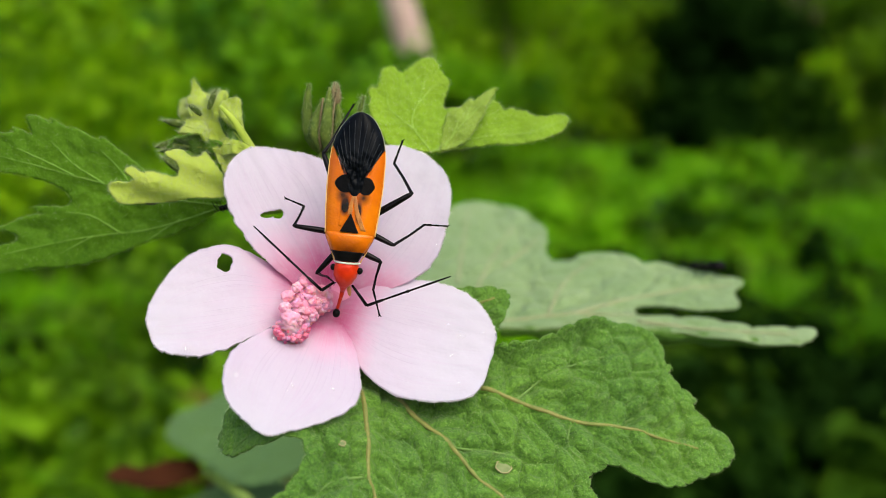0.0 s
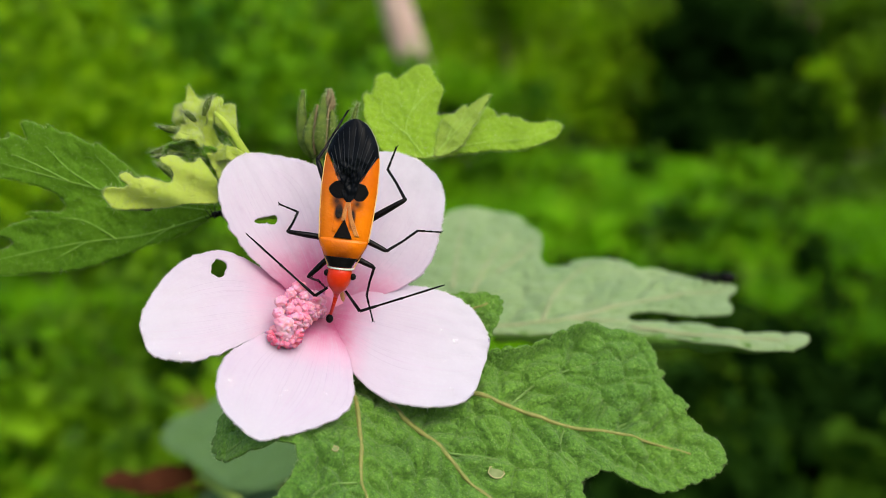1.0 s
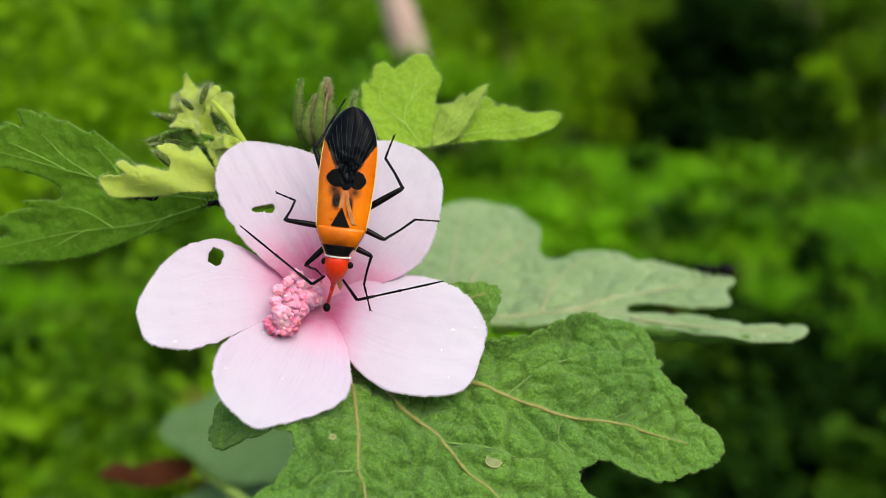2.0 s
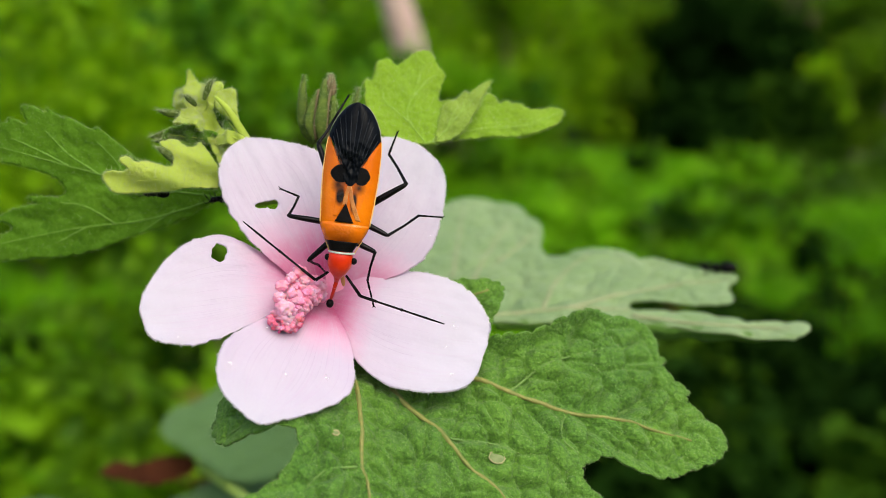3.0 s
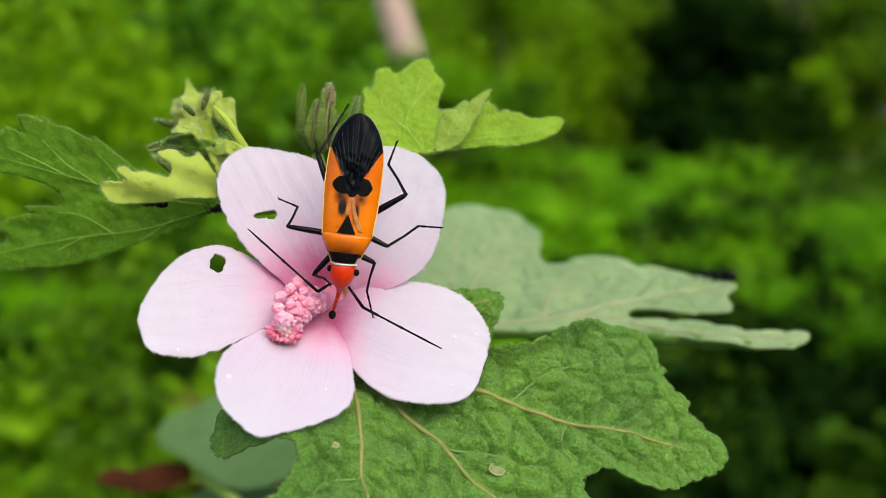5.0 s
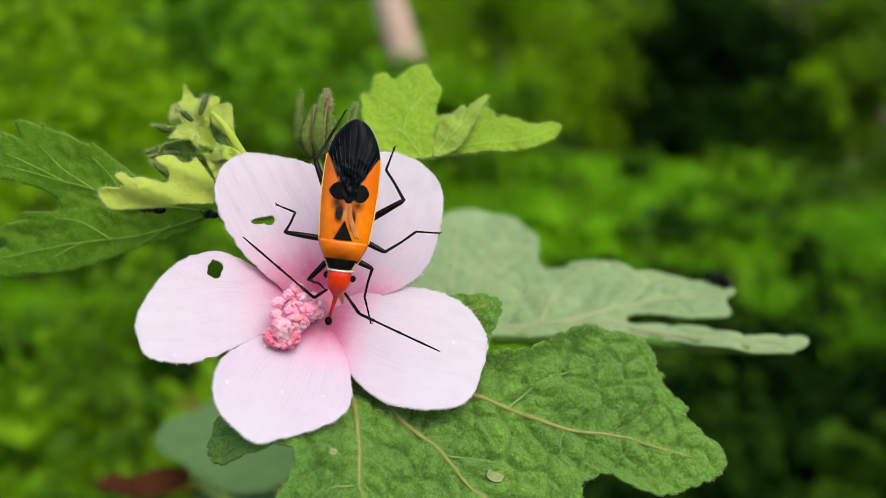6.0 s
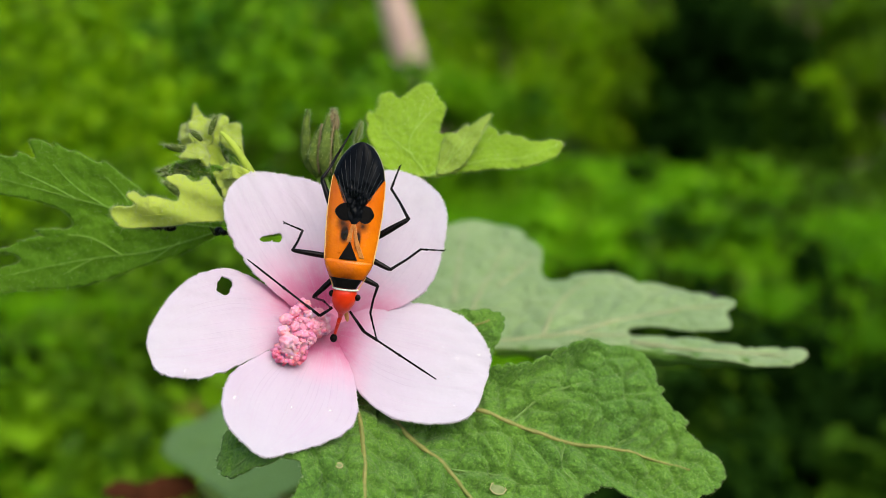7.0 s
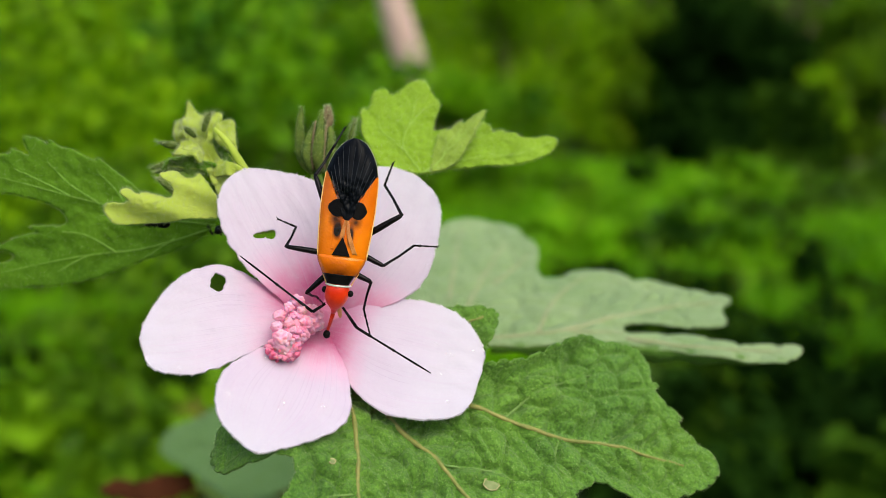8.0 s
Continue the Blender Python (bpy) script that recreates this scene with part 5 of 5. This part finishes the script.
def meadow(r, first, last):
    """Grass stands in tufts with bare gaps between."""
    a, b = tufts[r.integers(first, last)]
    y = 1.45 + 4.3 * b ** 1.15
    return (a * 1.55 - 0.75) * y + r.normal(0, 0.05), y + r.normal(0, 0.05)


grass("grass", 34000, lambda r: meadow(r, 0, 470), (0.06, 0.2), (0.003, 0.008), GRASS, 1, "green meadow grass standing in tufts")
grass("grass", 16000, lambda r: meadow(r, 470, 600), (0.10, 0.20), (0.005, 0.012), GRASS_BRIGHT, 3, "tall bright green tufts of meadow grass")
grass("grass", 30000, lambda r: (r.uniform(-7, 7), r.uniform(-6, 1.3) if r.random() < 0.6 else r.uniform(1.3, 9)), (0.04, 0.13), (0.003, 0.006), GRASS, 2, "short green grass round the plant")


def far_meadow(r):
    y = r.uniform(3.1, 6.7)
    return y * r.uniform(-0.2, 0.30), y


grass("grass", 20000, far_meadow, (0.06, 0.15), (0.006, 0.012), GRASS_BRIGHT, 4, "bright green grass of the far meadow")


def leaf_cloud(centres, ways, size, r):
    """Many single leaves, each bent along its rib."""
    verts, faces = [], []
    for c, w in zip(centres, ways):
        s = size * r.uniform(0.6, 1.3)
        w = Vector(w).normalized()
        side = w.cross(Vector(r.normal(0, 1, 3))).normalized()
        up = side.cross(w)
        c, n = Vector(c), len(verts)
        for a, b, h in ((-0.5, 0, 0), (-0.15, 0.3, 0.08), (0.2, 0.26, 0.06), (0.5, 0, -0.1), (0.2, -0.26, 0.06), (-0.15, -0.3, 0.08)):
            verts.append(c + (w * a + side * b + up * h) * s)
        faces += [(n, n + 3, n + 2, n + 1), (n, n + 5, n + 4, n + 3)]
    return verts, faces


def bush(name, x, y, tall, wide, leaves, size, material, seed, label, clumps=26, low=0.0, category="shrub"):
    """A shrub of several stems whose leaves stand in clumps."""
    r = np.random.default_rng(seed)
    z0 = lie(x, y)
    ob = new(name)
    ob.empty_display_size = 0.2
    ob.matrix_world = Matrix.Translation((x, y, z0))
    tagged(ob, label, category)
    centres = []
    for _ in range(clumps):
        a, d, k = r.uniform(0, 6.283), math.sqrt(r.random()), r.uniform(low, 1.0)
        reach = wide * (0.35 + 0.65 * math.sin(math.pi * min(1, 0.15 + 0.75 * k)))
        centres.append((math.cos(a) * d * reach, math.sin(a) * d * reach, tall * (0.06 + 0.9 * k)))
    bm = bmesh.new()
    for c in centres[::3]:
        c = Vector(c) * 1000
        tube(bm, curve_points([(0, 0, -30), (c.x * 0.25, c.y * 0.25, c.z * 0.5), c], 3), [tall * 9 * (1 - 0.11 * i) for i in range(7)], 6)
    part("branchwork", bm, TWIG, ob)
    pts, ways = [], []
    for i in range(leaves):
        c = centres[i % clumps]
        p = np.array(c) + r.normal(0, 1, 3) * wide * 0.17
        p[2] = max(p[2], 0.01)
        pts.append(p)
        ways.append((r.normal(), r.normal(), r.normal() * 0.6 - 0.1))
    v, f = leaf_cloud(pts, ways, size, r)
    mesh_thing("leaves", v, f, material, ob, kind="stuff")
    return ob


field = random.Random(8)
# weeds close by on one side
for i in range(16):
    y = 0.75 + 0.13 * i
    x = -y * field.uniform(0.18, 0.62)
    bush("weed", x, y, field.uniform(0.28, 0.52), field.uniform(0.12, 0.2), 620, 0.034, WEED, 100 + i, "leafy bright green weed growing in the meadow", 14, category="weed")
for i in range(7):
    y = 1.3 + 0.3 * i
    bush("weed", y * field.uniform(0.22, 0.6), y, field.uniform(0.12, 0.25), field.uniform(0.12, 0.22), 260, 0.04, SHRUB_DIM_TINT, 140 + i, "low leafy green weed growing in the grass", 12, category="weed")
# dark leaf colour stands in for the shadow under these weeds
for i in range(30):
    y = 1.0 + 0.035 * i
    bush("weed", y * field.uniform(0.16, 0.70 if i < 24 else 0.46), y, field.uniform(0.10, 0.2), field.uniform(0.10, 0.16), 240, 0.05, SHRUB_DEEP_SHADE_TINT if i % 4 else SHRUB_SHADE_TINT, 160 + i, "low dark green weed with shade in its leaf colour", 10, category="weed")
for i in range(30):
    y = 2.1 + 0.11 * i
    bush("weed", y * field.uniform(0.02, 0.40), y, field.uniform(0.10, 0.22), field.uniform(0.07, 0.15), 260, 0.05, (WEED, GRASS_BRIGHT, SHRUB)[i % 3], 180 + i, "leafy green weed standing out of the grass", 12, category="weed")
for i, (x, y, tall, wide) in enumerate(((0.53, 1.70, 0.13, 0.07), (0.50, 1.58, 0.10, 0.06), (0.45, 1.42, 0.14, 0.07), (-0.31, 1.0, 0.30, 0.05))):
    bush("dry_weed", x, y, tall, wide, 70, 0.035, STRAW, 190 + i, "withered brown weed among green ones", 8, category="weed")
for i in range(14):
    y = 2.9 + 0.17 * i
    bush("weed", y * field.uniform(0.38, 0.56), y, field.uniform(0.10, 0.2), field.uniform(0.12, 0.2), 260, 0.05, SHRUB_DIM_TINT if i % 3 else SHRUB_SHADE_TINT, 360 + i, "low dull green weed in the meadow", 12, category="weed")
# more weeds whose dark colour stands for shadow on the soil
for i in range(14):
    bush("weed", field.uniform(0.40, 0.85), field.uniform(1.05, 1.6), field.uniform(0.08, 0.16), field.uniform(0.10, 0.16), 240, 0.05, SHRUB_DEEP_SHADE_TINT, 300 + i, "low dark green weed with shade in its leaf colour", 10, category="weed")
for i, (x, y, tall, wide) in enumerate(((-0.48, 0.97, 0.17, 0.10), (-0.35, 0.80, 0.12, 0.08), (-0.44, 0.90, 0.15, 0.12), (-0.52, 0.95, 0.13, 0.12))):
    bush("weed", x, y, tall, wide, 520, 0.045, (GRASS_BRIGHT, WEED)[i % 2], 330 + i, "bright yellow-green leafy weed near the plant", 10, category="weed")
bush("weed", -0.42, 0.92, 0.19, 0.11, 380, 0.045, GRASS_BRIGHT, 194, "bright yellow-green leafy weed near the plant", 10, category="weed")
bush("shrub", -0.08, 4.0, 0.72, 0.3, 1700, 0.045, SHRUB, 197, "low leafy green shrub at the foot of the tree", 20)
bush("weed", 0.19, 3.9, 0.3, 0.16, 600, 0.045, SHRUB, 195, "leafy green weed at the foot of the tree", 14, category="weed")
bush("shrub", 0.08, 3.9, 0.70, 0.2, 1600, 0.045, SHRUB, 196, "low leafy green shrub at the foot of the tree", 24)
bush("shrub", 0.27, 4.1, 0.62, 0.28, 1400, 0.045, SHRUB, 198, "low leafy green shrub at the foot of the tree", 20)
# bushes beyond
for i, (x, y, tall, wide) in enumerate(((-1.5, 2.8, 1.0, 0.6), (-0.75, 3.2, 0.95, 0.55), (-2.3, 3.6, 1.3, 0.8), (-1.3, 4.6, 1.3, 0.8), (-3.2, 5.2, 1.8, 1.0), (-1.0, 5.9, 1.5, 0.7), (-2.2, 6.6, 2.2, 1.1))):
    bush("shrub", x, y, tall, wide, 2600, 0.07, SHRUB if i % 3 else SHRUB_SUN_TINT, 200 + i, "dense bright green leafy shrub", 34)
for i, (x, y, tall, wide) in enumerate(((0.25, 6.9, 1.9, 0.75), (0.55, 6.7, 1.7, 0.55), (1.0, 7.2, 1.8, 0.6), (2.92, 6.6, 0.72, 0.22), (0.2, 9.0, 2.8, 1.4), (-4.5, 8.5, 3.0, 1.5), (3.35, 7.0, 1.3, 0.42), (3.9, 7.0, 1.7, 0.7), (5.2, 7.4, 2.4, 1.1), (1.5, 7.2, 1.35, 0.38))):
    bush("shrub", x, y, tall, wide, 900 if wide < 0.3 else 4200, 0.06, SHRUB_SUN_TINT if i < 5 else (SHRUB_OLIVE if i in (5, 6, 9) else SHRUB_DIM_TINT), 220 + i, "dense olive green leafy shrub", 34)
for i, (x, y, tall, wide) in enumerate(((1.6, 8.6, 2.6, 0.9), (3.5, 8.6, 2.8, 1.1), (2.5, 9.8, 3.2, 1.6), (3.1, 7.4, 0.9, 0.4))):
    bush("shrub", x, y, tall, wide, 3000, 0.07, SHRUB_DIM_TINT if i else SHRUB_OLIVE, 260 + i, "dull green leafy shrub beside the painted shade", 34)
# the dark hollow below the trees: shade painted by near-black leaf colour
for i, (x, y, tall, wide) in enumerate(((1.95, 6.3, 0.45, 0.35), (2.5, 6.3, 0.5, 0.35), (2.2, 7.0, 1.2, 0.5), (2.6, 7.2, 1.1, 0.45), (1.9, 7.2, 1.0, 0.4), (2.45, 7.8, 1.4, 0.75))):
    bush("shrub", x, y, tall, wide, 4200, 0.09, SHRUB_SHADE_TINT if i in (1, 4) else SHRUB_DEEP_SHADE_TINT, 240 + i, "dense shrub with deep shade put into its leaf colour" if i not in (1, 4) else "green shrub with half shade put into its leaf colour", 40)


def tree(x, y, tall, girth, seed, lean, label):
    r = np.random.default_rng(seed)
    ob = new("tree")
    ob.matrix_world = Matrix.Translation((x, y, lie(x, y)))
    tagged(ob, label, "tree")
    line = curve_points([(0, 0, -60), (lean * 450, 0, 900), (lean * 900, 20, tall * 400), (lean * 1100, 60, tall * 800)], 5)
    bm = tube(bmesh.new(), line, [girth * 1000 * (1.25 - 0.05 * i) * (1 + 0.06 * r.normal()) for i in range(len(line))], 14)
    part("trunk", bm, BARK, ob, "pale pinkish-brown trunk")
    tips = []
    for i in range(11):
        a, k = r.uniform(0, 6.283), r.uniform(0.55, 0.98)
        p = line[int(k * (len(line) - 1))]
        t = p + Vector((math.cos(a), math.sin(a), r.uniform(0.2, 0.9))) * r.uniform(500, 1100)
        part("limb", tube(bmesh.new(), curve_points([p, p.lerp(t, 0.5) + Vector((0, 0, 80)), t], 4), [girth * 420 * (1 - 0.09 * j) for j in range(9)], 7), BARK, ob)
        tips.append(t * MM)
    pts, ways = [], []
    for i in range(3600):
        c = tips[i % 11]
        pts.append(np.array(c) + r.normal(0, 1, 3) * 0.36)
        ways.append((r.normal(), r.normal(), r.normal() * 0.6 - 0.2))
    v, f = leaf_cloud(pts, ways, 0.09, r)
    mesh_thing("crown", v, f, SHRUB, ob, kind="stuff")


tree(0.185, 4.4, 7.5, 0.085, 3, -0.88, "slender tree with a pale leaning trunk")
tree(5.6, 10.5, 6.0, 0.16, 5, 0.2, "leafy tree at the edge of the meadow")
tree(-6.0, 11.0, 6.5, 0.17, 6, 0.1, "leafy tree at the edge of the meadow")
# far wood that closes the meadow
for k, (x0, y0, x1, y1) in enumerate(((-12, 12.6, 12, 12.6), (-26, 16, 26, 16), (26, 16, 30, -14), (30, -14, -30, -14), (-30, -14, -26, 16))):
    r = np.random.default_rng(60 + k)
    pts = []
    for i in range(9000):
        t = r.random()
        pts.append((x0 + (x1 - x0) * t + r.normal(0, 0.8), y0 + (y1 - y0) * t + r.normal(0, 0.8), 6.5 * r.random() * (0.75 + 0.25 * math.sin(t * 37))))
    v, f = leaf_cloud(pts, r.normal(0, 1, (9000, 3)), 0.6, r)
    mesh_thing("far_wood", v, f, SHRUB, None, "far green belt of trees round the meadow", "wood", "stuff")
# dry fallen leaves
for i, (x, y, s) in enumerate(((-0.42, 1.15, 0.05), (-0.36, 1.22, 0.06), (-0.5, 1.3, 0.05), (-0.30, 1.12, 0.04), (0.55, 1.75, 0.06), (0.48, 1.6, 0.05), (0.62, 1.5, 0.05), (0.72, 1.9, 0.06))):
    outline = curve_points([(0, 0, 0), (18, 22, 4), (45, 24, 9), (80, 4, 14), (100, -2, 6), (74, -18, 12), (36, -25, 8), (0, 0, 0)], 4)[:-1]
    bm = bmesh.new()
    rim = [bm.verts.new(p * MM * s / 0.06) for p in outline]
    rib = bm.verts.new(Vector((50, 0, 2)) * MM * s / 0.06)
    for a, b in zip(rim, rim[1:] + rim[:1]):
        bm.faces.new((a, b, rib))
    me = bpy.data.meshes.new("fallen_leaf")
    bm.to_mesh(me)
    bm.free()
    me.materials.append(LITTER)
    ob = tagged(new("fallen_leaf", me), "dry reddish-brown fallen leaf on the soil", "leaf", "fallen leaves")
    ob.matrix_world = pose(x, y, lie(x, y) + 0.012, field.uniform(-15, 15), field.uniform(-15, 15), field.uniform(0, 360))
    solid(ob, 0.0012)


# ---- what moves ----
def motions():
    sway = ((0, 0.0, 0.0, 0.8), (1.5, 0.0, 0.0, 0.4), (3.0, 0.0, 0.0, 0.1), (3.5, 0.02, 0.0, -0.2), (4.0, 0.2, 0.0, -0.1), (4.5, 0.28, 0.0, 0.5), (6.0, 0.16, -0.05, 0.1), (7.0, 0.08, -0.2, -0.1), (8.0, 0.05, -0.2, -0.3))
    body = [(t, BUG @ pose(x * MM, y * MM, 0, 0, 0, turn)) for t, x, y, turn in sway]
    walk(bug, [(t, HEAD @ m) for t, m in body])
    for leg in legs[:5]:
        rest = leg.matrix_basis.copy()
        walk(leg, [(t, m.inverted() @ BUG @ rest) for t, m in body])
    rest = legs[5].matrix_basis.copy()
    walk(legs[5], [(t, rest @ pose(0, 0, 0, 0, 0, a)) for t, a in ((0, 12), (1.5, 7), (2.8, 9), (3.2, 2), (3.5, -2), (4.0, 6), (4.5, 13), (6.0, 10), (7.0, 8), (8.0, 8))])
    rest = lash_right.matrix_basis.copy()
    walk(lash_right, [(t, rest @ pose(0, 0, 0, 0, 6, a + 7)) for t, a in ((0, 18), (0.8, 17), (1.5, 14.5), (1.8, 13), (2.8, -8.2), (3.0, -19), (3.2, -26.7), (3.5, -33.9), (4.0, -37.4), (4.5, -34), (4.7, -31.6), (5.8, -25.8), (6.5, -27.3), (7.0, -34), (8.0, -32))])
    rest = lash_left.matrix_basis.copy()
    walk(lash_left, [(t, rest @ pose(0, 0, 0, 0, 6, a + 7)) for t, a in ((0, 136.4), (1.5, 139.5), (2.8, 143), (3.2, 139.3), (3.5, 136.7), (4.0, 132.6), (4.5, 136.2), (5.8, 139.5), (6.5, 142), (7.0, 143), (8.0, 143.5))])
    far = lambda x, y, z, turn: HEAD @ pose(x * MM, y * MM, z * MM, -70, 0, 0) @ pose(0, 0, 0, 0, 0, turn)
    walk(ant_far, [(0, far(44.1, 2.6, -38.3, 170)), (0.5, far(46.1, 1.9, -38.3, 165)), (1.5, far(46.3, 1.9, -38.3, 165)), (4.7, far(46.4, 1.9, -38.3, 160)), (5.8, far(46.8, 2.0, -38.5, 120)), (6.4, far(46.9, 2.1, -39.0, 90)), (7.0, far(46.8, 1.0, -40.0, 80)), (7.5, far(47.0, -1.2, -41.0, 80)), (8.0, far(47.0, -1.6, -41.5, 80))])
    hang = lambda x, y, z, turn: HEAD @ pose(x * MM, y * MM, z * MM, 100, 0, 0) @ pose(0, 0, 0, 0, 0, turn)
    walk(ant_under, [(0, hang(-17.4, 10.7, -1.2, 180)), (1.5, hang(-17.1, 10.6, -1.2, 180)), (2.8, hang(-15.9, 10.45, -1.2, 175)), (8.0, hang(-15.8, 10.45, -1.2, 175))])
    walk(ant_petal, [(0, hang(-10.5, 10.3, -3.4, 100)), (2.8, hang(-10.7, 10.2, -3.4, 110)), (4.7, hang(-10.7, 10.2, -3.4, 100)), (5.8, hang(-10.9, 10.2, -3.4, 60)), (7.5, hang(-10.9, 10.2, -3.4, 60)), (8.0, hang(-10.6, 10.0, -3.4, 80))])
    walk(ant_top, [(0, hang(-5.4, 13.2, -5.0, 100)), (7.2, hang(-5.6, 13.6, -5.0, 100)), (8.0, hang(-6.2, 15.3, -4.3, 150))])


motions()
